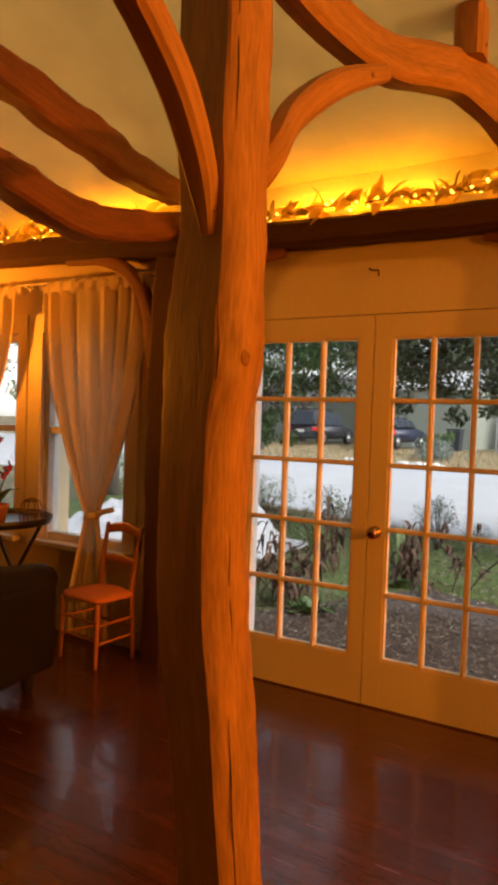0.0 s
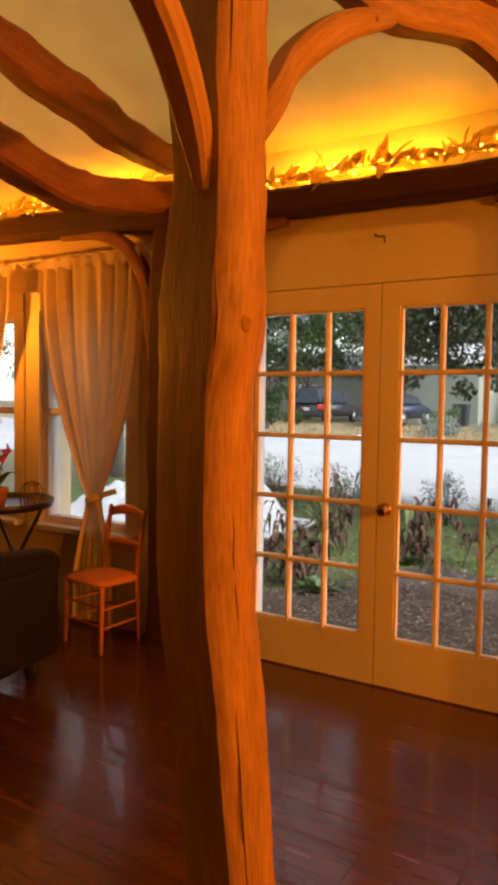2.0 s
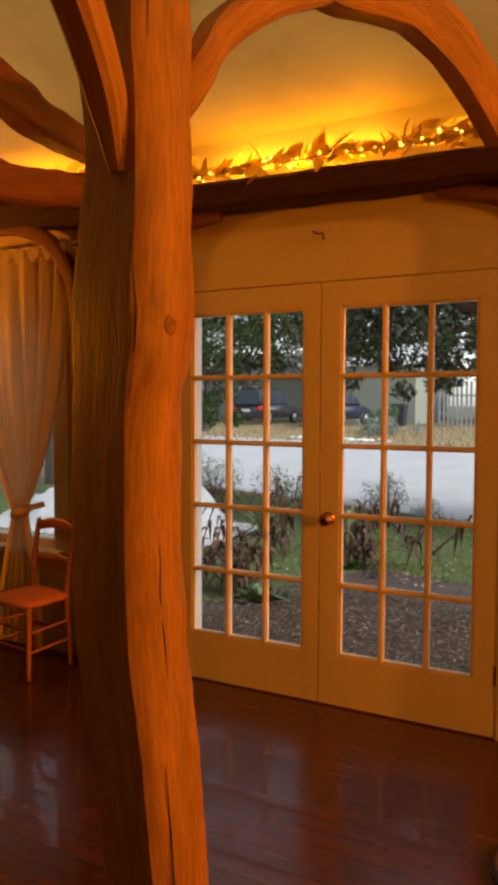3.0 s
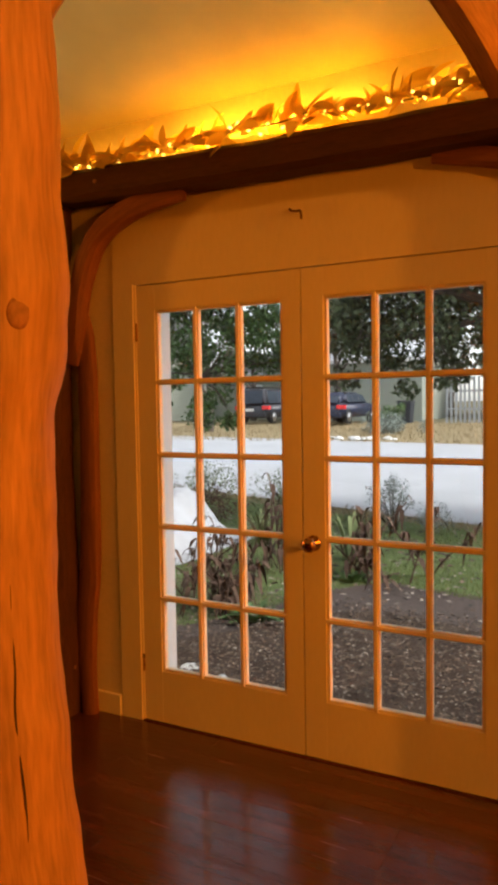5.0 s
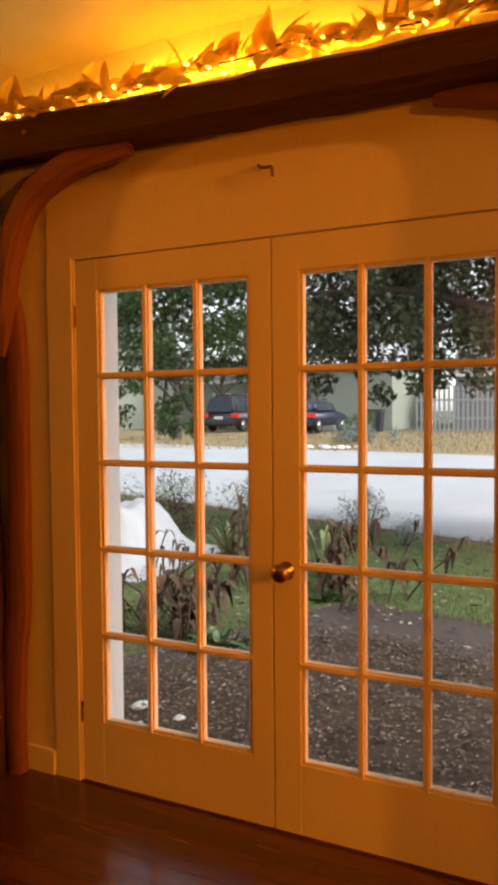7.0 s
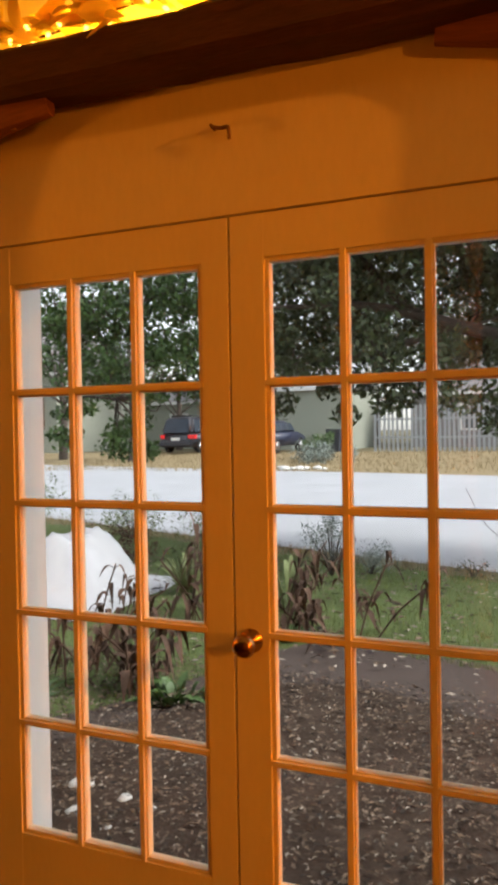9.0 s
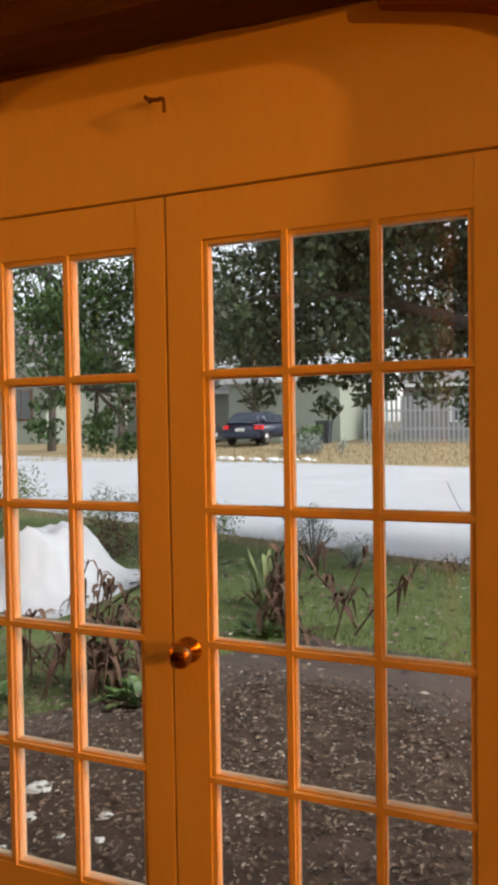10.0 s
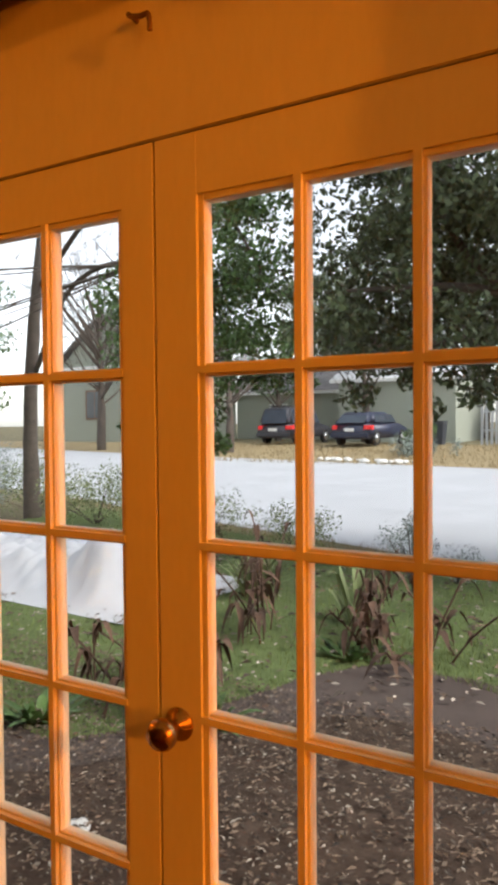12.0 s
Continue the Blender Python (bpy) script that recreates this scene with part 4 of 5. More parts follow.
def stalk_clump(label, x, y, stems, height, seed, hooked=False):
    """Frost-killed plant: leaning stems with limp hanging leaves."""
    o = thing("dead_stalks", label, "dead plant", "frost-killed plants", m=pose(x, y, GZ))
    r = random.Random(seed)
    for k in range(stems):
        bx, by = r.gauss(0, 0.10), r.gauss(0, 0.10)
        h = height * r.uniform(0.6, 1.05)
        lx, ly = r.gauss(0, 0.26), r.gauss(0, 0.18)
        pts = [(bx, by, 0), (bx + lx * 0.4, by + ly * 0.4, h * 0.5), (bx + lx, by + ly, h)]
        if hooked and k == 0:
            pts = [(-0.06, 0, 0), (0.02, 0, h * 0.55), (0.10, 0, h * 0.98), (0.16, 0, h * 1.05), (0.21, 0, h), (0.20, 0, h * 0.93)]
        part("stem", sweep([(*p, 0.007, 0.007) for p in pts], 6, 12), STALK, o, "", True)
        b = bmesh.new()
        for j in range(8):
            f = r.uniform(0.25, 1.0)
            px, py, pz = bx + lx * f, by + ly * f, h * f
            a = r.uniform(0, 6.28)
            out = r.uniform(0.06, 0.22)
            leaf_blade(b, (px, py, pz), (px + out * math.cos(a), py + out * math.sin(a), max(0.02, pz - r.uniform(-0.05, 0.26))), r.uniform(0.010, 0.034), r.uniform(0.03, 0.14))
        part("limp_leaf", b, STALK, o, "", True)


for sx, sy, n, h, hk2 in ((-2.1, 3.95, 4, 1.02, True), (-1.85, 3.75, 5, 0.75, False), (-1.22, 3.95, 5, 0.72, False), (-1.05, 3.85, 3, 0.5, False), (-0.53, 3.75, 3, 0.62, False), (-0.83, 3.5, 2, 0.3, False), (-1.72, 2.1, 7, 0.55, False), (-1.98, 2.4, 6, 0.5, False), (-1.42, 2.35, 5, 0.42, False), (-2.55, 3.4, 4, 0.6, False)):
    stalk_clump("frost-blackened brown stalks with limp leaves in the bed", sx, sy, n, h, int(sx * 100 + sy * 10) % 97, hk2)


def tuft(name, label, x, y, count, height, spread, width, mat, seed, droop=0.1, cat="plant"):
    o = thing(name, label, cat, m=pose(x, y, rise(y)))
    r = random.Random(seed)
    b = bmesh.new()
    for k in range(count):
        a, h = r.uniform(0, 6.28), height * r.uniform(0.5, 1.05)
        s = spread * r.uniform(0.2, 1.0)
        q = r.uniform(0, 0.3) * spread
        leaf_blade(b, (q * math.cos(a), q * math.sin(a), 0), (s * math.cos(a), s * math.sin(a), h), width, droop * r.random())
    part("foliage", b, mat, o, "", True)


tuft("strap_leaf_clump", "green strap-leaved clump with drooping blades", -2.55, 4.8, 60, 0.45, 0.45, 0.02, STRAPLEAF, 3, 0.2)
tuft("strap_leaf_clump", "green strap-leaved clump with drooping blades", -1.35, 4.4, 40, 0.5, 0.4, 0.02, STRAPLEAF, 4, 0.2)
tuft("low_weeds", "low green weeds at the bed edge", -2.2, 1.75, 50, 0.14, 0.3, 0.03, BRIGHTLEAF, 5, 0.05)
tuft("low_weeds", "low green weeds at the bed edge", -1.35, 2.15, 50, 0.12, 0.35, 0.03, BRIGHTLEAF, 6, 0.05)
tuft("low_weeds", "low green weeds at the bed edge", -1.1, 3.6, 40, 0.12, 0.3, 0.03, BRIGHTLEAF, 7, 0.05)


def leaf_cloud(centres, per, radius, size, seed, flat=0.8):
    """Kite-shaped leaves scattered round the given clump centres."""
    r = np.random.default_rng(seed)
    verts, faces = [], []
    for cx, cy, cz, cr in centres:
        n = int(per * cr / radius)
        d = r.normal(0, 1, (n, 3))
        d /= np.linalg.norm(d, axis=1)[:, None]
        d *= (r.uniform(0, 1, (n, 1)) ** 0.45) * cr
        d[:, 2] *= flat
        ax = r.normal(0, 1, (n, 3))
        ax[:, 2] -= 0.5
        ax /= np.linalg.norm(ax, axis=1)[:, None]
        up = r.normal(0, 1, (n, 3))
        w = np.cross(ax, up)
        w /= np.linalg.norm(w, axis=1)[:, None] + 1e-6
        s = size * r.uniform(0.55, 1.25, (n, 1))
        c = np.array((cx, cy, cz)) + d
        q = np.stack((c - ax * s * 0.5, c + w * s * 0.26, c + ax * s * 0.55, c - w * s * 0.26), 1).reshape(-1, 3)
        k = len(verts)
        verts += q.tolist()
        faces += [(k + 4 * i, k + 4 * i + 1, k + 4 * i + 2, k + 4 * i + 3) for i in range(n)]
    return verts, faces


def tree(label, base, limbs, clumps, per, size, leafmat, seed, twigs=30, at=(0, 0)):
    """Trunk, tapering limbs, twigs towards the clumps and a crown of single leaves."""
    o = thing("tree", label, "tree", m=pose(*at, 0))
    part("trunk", sweep(base, 14, 20, 0, 0.12, seed), BARK, o, "", True)
    for pts in limbs:
        part("limb", sweep(pts, 10, 18, 0, 0.1, seed), BARK, o, "", True)
    b = bmesh.new()
    r = random.Random(seed)
    tips = [p[-1][:3] for p in limbs] + [p[len(p) // 2][:3] for p in limbs]
    for k in range(twigs):
        c = clumps[r.randrange(len(clumps))]
        t = min(tips, key=lambda q: (Vector(q) - Vector(c[:3])).length)
        mid = [(a + e) / 2 + r.gauss(0, 0.12) for a, e in zip(t, c[:3])]
        sweep([(*t, 0.016, 0.016), (*mid, 0.010, 0.010), (*c[:3], 0.004, 0.004)], 5, 6, bm=b)
    part("twigs", b, BARK, o, "", True)
    v, f = leaf_cloud(clumps, per, 0.4, size, seed)
    soup("crown", v, f, leafmat, o, "stuff")


cr = random.Random(11)


def clump_field(n, xr, yr, zfun, rr, seed):
    r = random.Random(seed)
    res = []
    for k in range(n):
        x, y = r.uniform(*xr), r.uniform(*yr)
        lo, hi = zfun(x)
        res.append((x, y, r.uniform(lo, hi), r.uniform(*rr)))
    return res


oak = clump_field(325, (-2.3, 4.0), (5.2, 8.6), lambda x: (2.3, 5.4), (0.28, 0.55), 21)
oak += clump_field(16, (-1.9, 0.3), (5.4, 6.8), lambda x: (1.75, 2.3), (0.14, 0.26), 22)
oak += [(0.55, 5.9, 1.75, 0.26), (0.8, 6.0, 1.6, 0.24), (0.62, 5.8, 1.5, 0.16), (-0.85, 5.6, 1.62, 0.16), (-0.45, 5.7, 1.75, 0.2)]
tree("spreading live oak with dark green leaves and a low limb", [(3.6, 7.6, GZ - 0.1, 0.24, 0.24), (3.3, 7.4, 1.0, 0.2, 0.2), (2.9, 7.1, 2.2, 0.17, 0.17), (2.5, 6.9, 3.6, 0.12, 0.12)],
     [[(3.1, 7.2, 1.6, 0.13, 0.13), (1.6, 6.7, 2.15, 0.095, 0.095), (0.3, 6.4, 2.55, 0.075, 0.075), (-0.7, 6.3, 2.85, 0.05, 0.05), (-1.9, 6.1, 2.9, 0.02, 0.02)],
      [(-0.1, 6.38, 2.65, 0.06, 0.06), (-0.6, 6.3, 3.1, 0.045, 0.045), (-0.95, 6.2, 3.7, 0.03, 0.03), (-1.2, 6.2, 4.3, 0.01, 0.01)],
      [(0.2, 6.4, 2.6, 0.05, 0.05), (-0.7, 6.5, 2.35, 0.035, 0.035), (-1.8, 6.4, 2.25, 0.015, 0.015)],
      [(2.7, 7.0, 3.0, 0.1, 0.1), (1.6, 6.4, 3.9, 0.06, 0.06), (0.4, 6.1, 4.5, 0.02, 0.02)],
      [(2.9, 7.1, 2.3, 0.08, 0.08), (1.9, 6.2, 2.4, 0.04, 0.04), (0.8, 5.9, 2.0, 0.015, 0.015)]],
     oak, 210, 0.095, OAKLEAF, 5, 80, (-0.3, 0.1))
lau = clump_field(85, (-4.7, -2.45), (5.3, 7.0), lambda x: (2.0, 4.6), (0.22, 0.42), 31)
lau += clump_field(34, (-11.8, -8.4), (5.0, 7.4), lambda x: (1.9, 4.4), (0.25, 0.45), 33)
lau += clump_field(14, (-4.4, -3.0), (5.4, 6.2), lambda x: (1.15, 2.0), (0.14, 0.26), 32)
tree("leafy green evergreen tree with drooping branches", [(-8.4, 7.6, GZ - 0.1, 0.16, 0.16), (-8.3, 7.5, 1.3, 0.13, 0.13), (-8.0, 7.3, 2.8, 0.11, 0.11), (-7.4, 7.0, 5.0, 0.05, 0.05)],
     [[(-8.1, 7.4, 2.3, 0.05, 0.05), (-6.6, 6.8, 3.6, 0.035, 0.035), (-5.0, 6.4, 3.7, 0.04, 0.04), (-4.0, 6.1, 2.6, 0.012, 0.012)],
      [(-7.7, 7.2, 3.8, 0.05, 0.05), (-5.6, 6.6, 4.8, 0.035, 0.035), (-3.6, 6.2, 4.3, 0.03, 0.03), (-2.7, 5.9, 3.3, 0.012, 0.012)],
      [(-5.2, 6.45, 3.7, 0.035, 0.035), (-4.2, 6.0, 3.2, 0.025, 0.025), (-3.6, 5.7, 1.9, 0.010, 0.010)]],
     lau, 210, 0.085, BRIGHTLEAF, 9, 40, (-0.65, 0.45))


def bush(label, x, y, h, w, mat, seed, size=0.03, n=9, per=160):
    o = thing("bush", label, "bush", m=pose(x, y, rise(y)))
    r = random.Random(seed)
    cl = [(r.gauss(0, w * 0.3), r.gauss(0, w * 0.3), h * (0.25 + 0.65 * r.random()), w * r.uniform(0.16, 0.3)) for k in range(n)]
    b = bmesh.new()
    for c in cl:
        sweep([(0, 0, 0, 0.008, 0.008), (c[0] * 0.5, c[1] * 0.5, c[2] * 0.6, 0.006, 0.006), (*c[:3], 0.003, 0.003)], 5, 6, bm=b)
    part("branches", b, BARK, o, "", True)
    v, f = leaf_cloud(cl, per, 0.2, size, seed, 1.3)
    soup("foliage", v, f, mat, o, "stuff")


bush("feathery grey-green sage bush by the road", -1.45, 6.1, 0.75, 0.42, SAGE, 3, 0.024, 18, 260)
bush("low grey-green bush by the road", -1.05, 6.3, 0.32, 0.5, SAGE, 4, 0.024, 10, 260)
bush("small dark weed by the road edge", 0.05, 6.5, 0.22, 0.3, OAKLEAF, 5, 0.03, 6, 80)
bush("scrubby dry bush by the road", -3.4, 7.2, 0.5, 0.9, STRAPLEAF, 6, 0.04, 14, 120)
bush("scrubby dry bush by the road", -5.2, 8.0, 0.6, 1.1, STRAPLEAF, 7, 0.04, 14, 120)
bush("scrubby grey-green bush at the road edge", -9.6, 8.6, 1.0, 1.6, STRAPLEAF, 12, 0.05, 16, 130)
bush("scrubby grey-green bush at the road edge", -12.4, 9.6, 1.1, 1.8, SAGE, 13, 0.05, 16, 130)
bush("scrubby green bush at the road edge", -7.4, 7.9, 0.85, 1.3, STRAPLEAF, 14, 0.05, 14, 130)
bush("dry brown shrub behind the covered bed", -4.2, 6.0, 0.45, 0.8, STALK, 8, 0.04, 12, 110)
bush("yellow-green shrub in front of the garage", -7.4, 26.0, 1.05, 1.1, BRIGHTLEAF, 9, 0.11, 10, 90)
bush("grey scrub in front of the garage", -7.0, 24.6, 0.5, 1.6, SAGE, 10, 0.10, 12, 90)

# frost cloth draped over a bed
bm = bmesh.new()
nx, ny = 90, 44
rows = []
for j in range(ny + 1):
    row = []
    for i in range(nx + 1):
        u, w = i / nx, j / ny
        x, y = -6.7 + 3.8 * u, 3.45 + 2.0 * w + 0.25 * (1 - u)
        e = min(1, 5 * min(u, 1 - u)) * min(1, 3.2 * min(w, 1 - w))
        e = e * e * (3 - 2 * e)
        hgt = 0.24 + 0.36 * math.exp(-((u - 0.80) / 0.14) ** 2) + 0.10 * math.exp(-((u - 0.35) / 0.2) ** 2)
        fold = 0.11 * noise.noise((x * 2.6, y * 2.6, 1)) + 0.13 * abs(noise.noise((x * 6, y * 4.5, 4))) - 0.07 * abs(noise.noise((x * 13, y * 9, 8)))
        row.append(bm.verts.new((x + 0.05 * noise.noise((y * 3, x, 0)), y, GZ + 0.03 + e * (hgt + fold))))
    rows.append(row)
for j in range(ny):
    for i in range(nx):
        bm.faces.new((rows[j][i], rows[j][i + 1], rows[j + 1][i + 1], rows[j + 1][i]))
tagged(part("frost_cloth", bm, FROST, None, "", True), "white frost cloth draped in folds over a garden bed", "cloth")


def rocks(label, pts, size, seed):
    r = random.Random(seed)
    for x, y in pts:
        b = bmesh.new()
        bmesh.ops.create_icosphere(b, subdivisions=2, radius=size * r.uniform(0.5, 1.2))
        for q in b.verts:
            q.co *= 1 + 0.35 * noise.noise(q.co * 4 / size * 0.3 + Vector((x, y, 0)))
            q.co.z *= 0.6
        o = part("rock", b, ROCKM, None, "", True)
        o.location = (x, y, rise(y) + size * 0.2)
        tagged(o, label, "rock", "pale edging rocks")


rocks("pale limestone edging rock beside the road", [(-10.0 + 0.26 * k + cr.uniform(-0.1, 0.1), 22.3 - 0.03 * k + cr.uniform(-0.25, 0.25)) for k in range(16)], 0.17, 3)
rocks("pale stone lying in the mulch by the door", [(-1.15, 0.85), (-1.0, 1.02), (-0.84, 0.95), (-0.93, 0.76), (-1.1, 0.62), (-0.76, 0.78), (-1.25, 1.05)], 0.06, 4)

# parked cars


def car(name, label, m, paint, length, height, wagon, rack):
    o = thing(name, label, "car", "parked cars", m=m)
    half, w = length / 2, 0.88
    body = [(-half, 0.42), (-half + 0.03, 0.80), (-half + 0.12, 0.95), (half - 1.15, 0.95), (half - 0.2, 0.80), (half, 0.60), (half - 0.02, 0.35), (-half + 0.1, 0.30)]
    roof = [(-half + 0.10, 0.94), (-half + (0.35 if wagon else 0.75), height - 0.04), (-half + (0.7 if wagon else 1.3), height), (half - 2.0, height - 0.02), (half - 1.15, 0.94)]

    def hull(profile, w0, w1):
        b = bmesh.new()
        zs = [p[1] for p in profile]
        lo, hi = min(zs), max(zs)
        sides = []
        for s in (-1, 1):
            sides.append([b.verts.new((x, s * (w0 + (w1 - w0) * (z - lo) / (hi - lo)), z)) for x, z in profile])
        n = len(profile)
        for k in range(n):
            b.faces.new((sides[0][k], sides[0][(k + 1) % n], sides[1][(k + 1) % n], sides[1][k]))
        b.faces.new(sides[0])
        b.faces.new(sides[1])
        bmesh.ops.bevel(b, geom=b.edges[:], offset=0.09, segments=3, affect="EDGES")
        return b
    part("body", hull(body, w, w - 0.05), paint, o, "", True)
    part("cabin", hull(roof, w - 0.05, w - 0.20), paint, o, "", True)
    cx0, cx1 = -half + (0.35 if wagon else 0.8), half - 1.55
    for s in (-1, 1):
        span = (cx1 - cx0) / 3
        for k in range(3):
            b = bmesh.new()
            xa, xb = cx0 + span * k + 0.05, cx0 + span * (k + 1) - 0.02
            q = [b.verts.new(p) for p in ((xa, s * (w - 0.055), 1.0), (xb + (0.15 if k == 2 else 0), s * (w - 0.055), 1.0), (xb - (0.1 if k == 2 else 0), s * (w - 0.165), height - 0.12), (xa + (0.08 if k == 0 else 0), s * (w - 0.165), height - 0.12))]
            f = b.faces.new(q)
            bmesh.ops.solidify(b, geom=[f], thickness=0.02)
            part("side_window", b, CARGLASS, o)
        for x in (-half + 0.85, half - 0.85):
            wb = lathe([(0.30, -0.10), (0.33, -0.07), (0.335, 0.07), (0.30, 0.10)], 24)
            wh = part("wheel", wb, TYRE, o, "", True)
            wh.matrix_local = pose(x, s * (w - 0.08), 0.335, 90, 0, 0)
            rb = lathe([(0.20, 0.0), (0.21, 0.012), (0.06, 0.02), (0.05, 0.03)], 20)
            rm = part("rim", rb, RIM, wh, "", True)
            rm.matrix_local = pose(0, 0, 0.095 if s < 0 else -0.125)
        tb = box(-half - 0.012, -half + 0.16, s * w - 0.09 * (s + 1) - 0.03 * (1 - s) - 0.12, s * w - 0.06 * (s + 1) + 0.09 * (1 - s) + 0.03, 0.70, 0.88, 0.02)
        part("tail_lamp", tb, TAIL, o, "red tail lamp")
    b = bmesh.new()
    q = [b.verts.new(p) for p in ((-half + 0.085, -0.66, 0.98), (-half + 0.085, 0.66, 0.98), (-half + (0.31 if wagon else 0.68), 0.56, height - 0.10), (-half + (0.31 if wagon else 0.68), -0.56, height - 0.10))]
    f = b.faces.new(q)
    bmesh.ops.solidify(b, geom=[f], thickness=0.03)
    part("rear_window", b, CARGLASS, o)
    part("number_plate", box(-half - 0.02, -half + 0.02, -0.22, 0.22, 0.62, 0.76, 0.004), PLATEM, o)
    part("bumper", box(-half - 0.05, -half + 0.2, -w + 0.03, w - 0.03, 0.36, 0.55, 0.04), paint, o)
    if rack:
        for s in (-0.5, 0.5):
            part("roof_rail", tube([(-half + 0.6, s, height + 0.06), (half - 2.1, s, height + 0.06)], 0.025), TYRE, o, "", True)
        part("roof_bar", tube([(-half + 0.9, -0.55, height + 0.08), (-half + 0.9, 0.55, height + 0.08)], 0.02), TYRE, o, "", True)


car("parked_suv", "dark parked four-wheel-drive car with a roof rack", pose(-14.8, 30.0, rise(30.0), 0, 0, 88), CARDARK, 4.5, 1.70, True, True)
car("parked_wagon", "navy blue parked estate car on dry grass", pose(-10.65, 29.1, rise(29.1), 0, 0, 86), CARBLUE, 4.4, 1.45, False, False)

# garage, house and fence across the road


def building(name, label, x0, x1, y0, y1, eave, ridge, along_x, wallmat, roofmat, windows, base):
    o = thing(name, label, "house")
    part("wall", box(x0, x1, y0, y1, base - 0.3, eave), wallmat, o)
    b = bmesh.new()
    e = 0.35
    if along_x:
        m = (y0 + y1) / 2
        prof = [(y0 - e, eave - 0.02), (m, ridge), (y1 + e, eave - 0.02), (y1 + e, eave + 0.10), (m, ridge + 0.14), (y0 - e, eave + 0.10)]
        ends = [[b.verts.new((x, p, z)) for p, z in prof] for x in (x0 - e, x1 + e)]
    else:
        m = (x0 + x1) / 2
        prof = [(x0 - e, eave - 0.02), (m, ridge), (x1 + e, eave - 0.02), (x1 + e, eave + 0.10), (m, ridge + 0.14), (x0 - e, eave + 0.10)]
        ends = [[b.verts.new((p, y, z)) for p, z in prof] for y in (y0 - e, y1 + e)]
        g = bmesh.new()
        for y in (y0, y1):
            g.faces.new([g.verts.new(q) for q in ((x0, y, eave), (x1, y, eave), (m, y, ridge - 0.02))])
        part("gable", g, wallmat, o)
    for k in range(6):
        b.faces.new((ends[0][k], ends[0][(k + 1) % 6], ends[1][(k + 1) % 6], ends[1][k]))
    b.faces.new(ends[0])
    b.faces.new(ends[1])
    part("roof", b, roofmat, o)
    part("fascia", box(x0 - e, x1 + e, y0 - e - 0.03, y0 - e, eave - 0.05, eave + 0.12), TRIMWHITE, o)
    for wx, wz, ww, wh in windows:
        wn_ = part("window", box(wx - ww / 2 - 0.09, wx + ww / 2 + 0.09, y0 - 0.05, y0 - 0.004, wz - 0.09, wz + wh + 0.09), TRIMBROWN if not along_x else TRIMWHITE, o)
        for s in (-1, 1):
            part("pane", box(wx + s * ww / 4 - ww / 4 + 0.03, wx + s * ww / 4 + ww / 4 - 0.03, y0 - 0.065, y0 - 0.05, wz, wz + wh), WINDARK, wn_)


building("garage", "pale green garage with a white metal roof", -14.1, -8.1, 33.5, 39.0, 3.5, 4.8, True, SIDING, ROOFTIN, [], 0.4)
building("house", "pale sided gabled house with brown-trimmed windows", -30.5, -23.1, 30.0, 38.0, 4.6, 7.6, False, SIDING, SHINGLE, [(-24.6, 1.8, 1.2, 1.5), (-27.6, 1.8, 1.2, 1.5)], 0.4)
building("house", "low grey house beyond the picket fence", -5.6, 6.0, 37.0, 44.0, 3.2, 5.0, True, SHINGLE, SHINGLE, [(-2.5, 1.4, 1.2, 1.2)], 0.4)

building("house", "low pale green wing beside the garage", -23.0, -14.7, 38.0, 43.0, 3.2, 4.6, True, SIDING, SHINGLE, [(-20.0, 1.4, 1.1, 1.1)], 0.4)

fence = thing("picket_fence", "white wooden picket fence beside the garage", "fence")
PICKET = finish("picket", box(-0.055, 0.055, -0.012, 0.012, -0.15, 1.9, 0.006), FENCEM)
for k in range(46):
    fx = -6.1 + 0.2 * k
    shared("picket", PICKET, fence, pose(fx, 30.0, rise(30) + 0.12 + cr.uniform(-0.02, 0.02), 0, cr.uniform(-1.2, 1.2), 0))
for z in (0.45, 1.25):
    part("rail", box(-6.15, 3.0, 30.02, 30.06, rise(30) + 0.12 + z, rise(30) + z + 0.21), FENCEM, fence)
bin_ = thing("wheelie_bin", "dark blue wheeled rubbish bin by the garage", "bin", m=pose(-7.5, 28.4, rise(28.4)))
bb = box(-0.30, 0.30, -0.34, 0.34, 0.05, 0.95, 0.04)
for q in bb.verts:
    if q.co.z < 0.4:
        q.co.x *= 0.8
        q.co.y *= 0.8
part("tub", bb, BINM, bin_)
part("lid", box(-0.33, 0.33, -0.38, 0.36, 0.955, 1.03, 0.03), BINM, bin_)

# distant trees


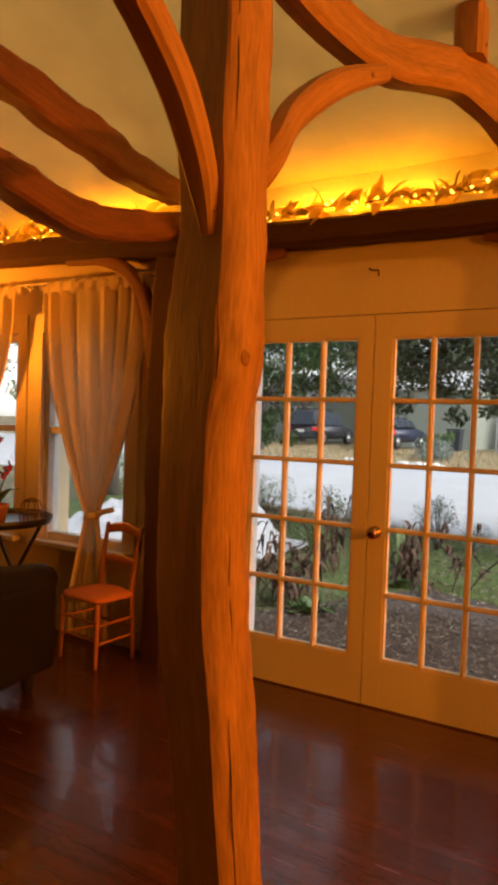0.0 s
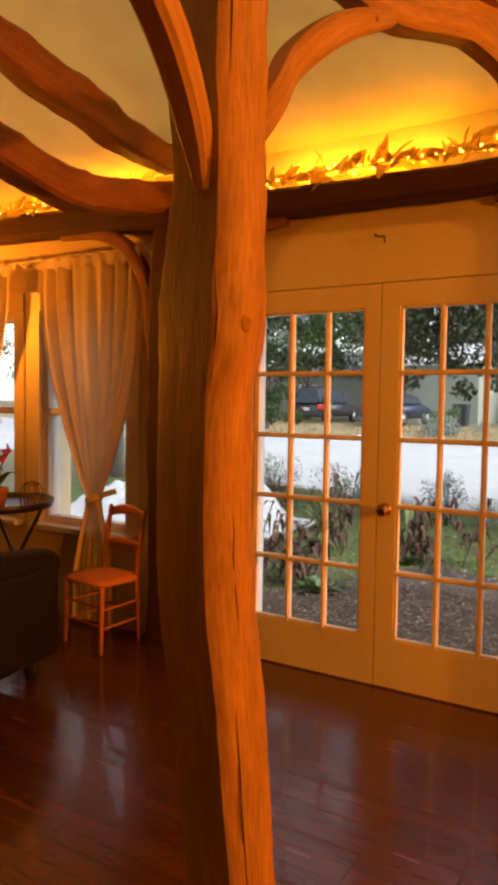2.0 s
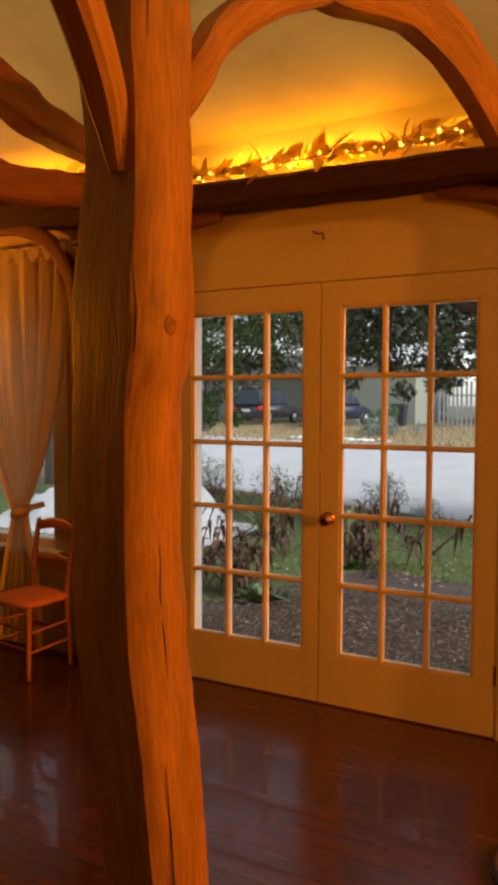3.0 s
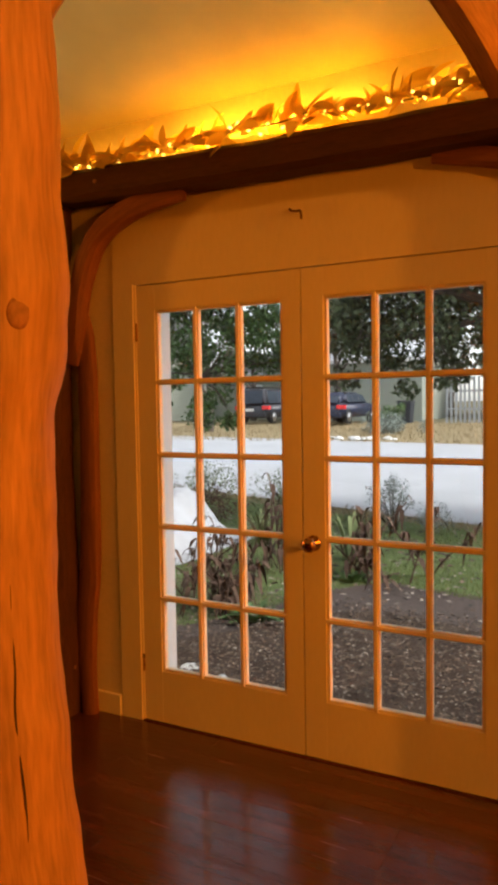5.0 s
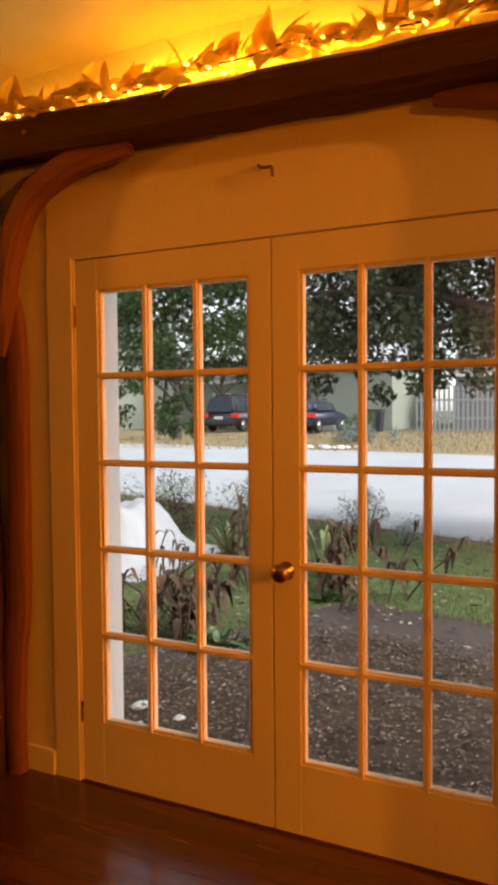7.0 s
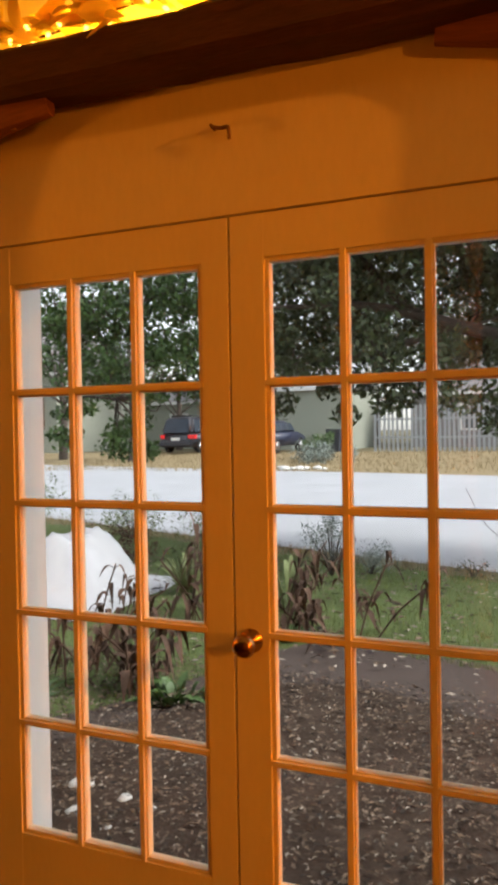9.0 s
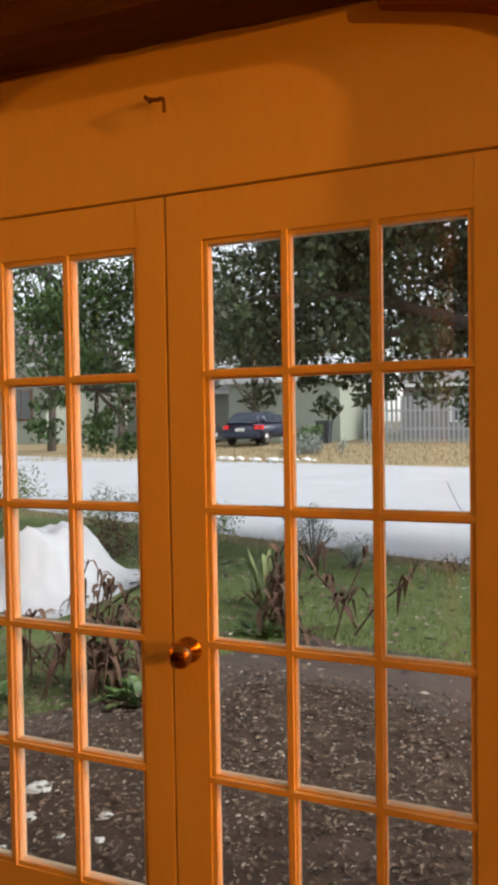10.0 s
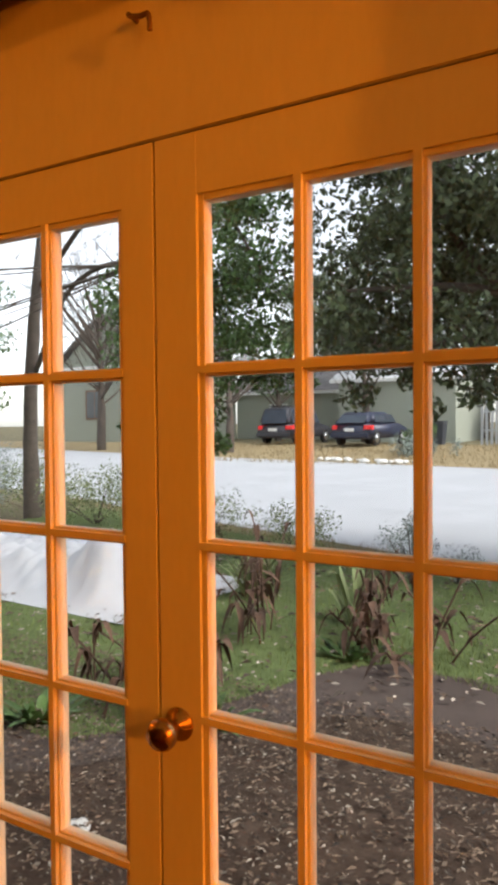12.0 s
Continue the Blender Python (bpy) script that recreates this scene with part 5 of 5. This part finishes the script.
def far_tree(x, y, h, w, mat, seed, bare=False):
    r = random.Random(seed)
    o = thing("tree", "bare-branched tree beyond the road" if bare else "grey-green leafy tree behind the houses", "tree", "trees across the road", m=pose(x, y, rise(y)))
    part("trunk", sweep([(0, 0, -0.2, 0.22, 0.22), (0.1, 0, h * 0.25, 0.16, 0.16), (-0.1, 0.1, h * 0.6, 0.08, 0.08), (0, 0, h * 0.9, 0.02, 0.02)], 9, 12, 0, 0.1, seed), BARK, o, "", True)
    cl = []
    for k in range(9 if not bare else 16):
        a, z = r.uniform(0, 6.28), r.uniform(0.3, 0.8)
        tip = (w * 0.42 * math.cos(a) * r.uniform(0.5, 1), w * 0.42 * math.sin(a), h * min(1.0, z + 0.22))
        part("limb", sweep([(0, 0, h * z * 0.8, 0.07, 0.07), (tip[0] * 0.5, tip[1] * 0.5, h * (z + 0.05), 0.04, 0.04), (*tip, 0.012, 0.012)], 6, 8), BARK, o, "", True)
        for j in range(5):
            cl.append((tip[0] * r.uniform(0.3, 1.1) + r.gauss(0, w * 0.1), tip[1] * r.uniform(0.3, 1.1) + r.gauss(0, w * 0.1), tip[2] + r.gauss(0, h * 0.07), w * r.uniform(0.07, 0.13)))
    if bare:
        b = bmesh.new()
        for c in cl:
            sweep([(c[0] * 0.6, c[1] * 0.6, c[2] - h * 0.08, 0.02, 0.02), (c[0] * 0.8 + r.gauss(0, 0.15), c[1] * 0.8, c[2], 0.012, 0.012), (*c[:3], 0.006, 0.006)], 4, 5, bm=b)
            for j in range(4):
                sweep([(*c[:3], 0.010, 0.010), (c[0] + r.gauss(0, 0.5), c[1] + r.gauss(0, 0.5), c[2] + r.uniform(0.1, 1.0), 0.004, 0.004)], 4, 3, bm=b)
        part("twigs", b, BARK, o, "", True)
    if not bare:
        v, f = leaf_cloud(cl, 45, 0.4, 0.28, seed)
        soup("crown", v, f, mat, o, "stuff")


far_tree(-14.5, 38, 9, 8, OAKLEAF, 2)
far_tree(-9, 44, 10, 9, BRIGHTLEAF, 3)
far_tree(-2.5, 47, 10, 9, OAKLEAF, 4)
far_tree(4, 45, 9, 8, BRIGHTLEAF, 5)
far_tree(-22, 46, 11, 9, OAKLEAF, 6)
far_tree(-15.2, 24.5, 6, 5, OAKLEAF, 7, True)
far_tree(-19.5, 25.6, 9, 9, OAKLEAF, 14, True)
far_tree(-25, 27.5, 10, 9, OAKLEAF, 15, True)
far_tree(-22.5, 24.8, 8, 7, OAKLEAF, 16, True)
far_tree(-30, 40, 10, 9, OAKLEAF, 8)
far_tree(-18.2, 34.5, 6, 5, BRIGHTLEAF, 26)
far_tree(-12, 52, 15, 12, OAKLEAF, 21)
far_tree(-5.5, 50, 15, 12, BRIGHTLEAF, 22)
far_tree(0.5, 52, 15, 12, OAKLEAF, 23)
far_tree(7, 50, 14, 12, OAKLEAF, 24)
far_tree(-19, 50, 13, 11, OAKLEAF, 25)
far_tree(-12.5, 33, 7, 5, OAKLEAF, 12, True)
wire = part("overhead_wire", tube([(-40, 25, 4.0), (-5, 24, 3.35), (30, 25, 4.0)], 0.012, 6, 30), TYRE)
tagged(wire, "thin overhead wire across the street", "wire")
sap = thing("sapling", "thin leafless sapling at the lawn edge", "sapling", m=pose(0.40, 5.2, GZ))
part("stem", sweep([(0.12, 0, 0, 0.006, 0.006), (0.05, 0, 0.6, 0.005, 0.005), (0.0, 0, 1.35, 0.003, 0.003)], 6, 12), BARK, sap)
part("twig", sweep([(0.05, 0, 0.6, 0.004, 0.004), (-0.15, 0, 0.8, 0.003, 0.003), (-0.3, 0.0, 1.1, 0.002, 0.002)], 6, 8), BARK, sap)

# ---- floor planks ----
W = 0.082


def plank_mesh(length):
    b = box(0, length - 0.0015, 0, W - 0.0009, -0.012, 0.0)
    bmesh.ops.bevel(b, geom=[e for e in b.edges if all(q.co.z > -0.006 for q in e.verts)], offset=0.0007, segments=1, affect="EDGES")
    return finish("plank", b, FLOORWOOD)


PLANKS = {ln: plank_mesh(ln) for ln in (0.9, 1.2, 1.5, 1.8)}
pr = random.Random(9)
near_count = 0
rest = []
row = 0
y = -W
while y > Y0:
    x = X0
    while x < X1 - 0.02:
        ln = pr.choice((0.9, 1.2, 1.5, 1.8))
        if x + ln > X1:
            ln = X1 - x
        if ln in PLANKS and near_count < 300 and y > -4.2 and x > -4.4:
            shared("plank", PLANKS[ln], floor, pose(x, y, 0))
            near_count += 1
        else:
            rest.append((x, y, ln))
        x += ln
    y -= W
verts, faces = [], []
for x, y, ln in rest:
    k = len(verts)
    a, c, d, e = x + 0.0008, x + ln - 0.0008, y + 0.0004, y + W - 0.0005
    verts += [(a, d, -0.012), (c, d, -0.012), (c, e, -0.012), (a, e, -0.012), (a, d, 0), (c, d, 0), (c, e, 0), (a, e, 0)]
    faces += [(k + 4, k + 5, k + 6, k + 7), (k, k + 1, k + 5, k + 4), (k + 1, k + 2, k + 6, k + 5), (k + 2, k + 3, k + 7, k + 6), (k + 3, k, k + 4, k + 7)]
soup("planks", verts, faces, FLOORREST, floor, "stuff")
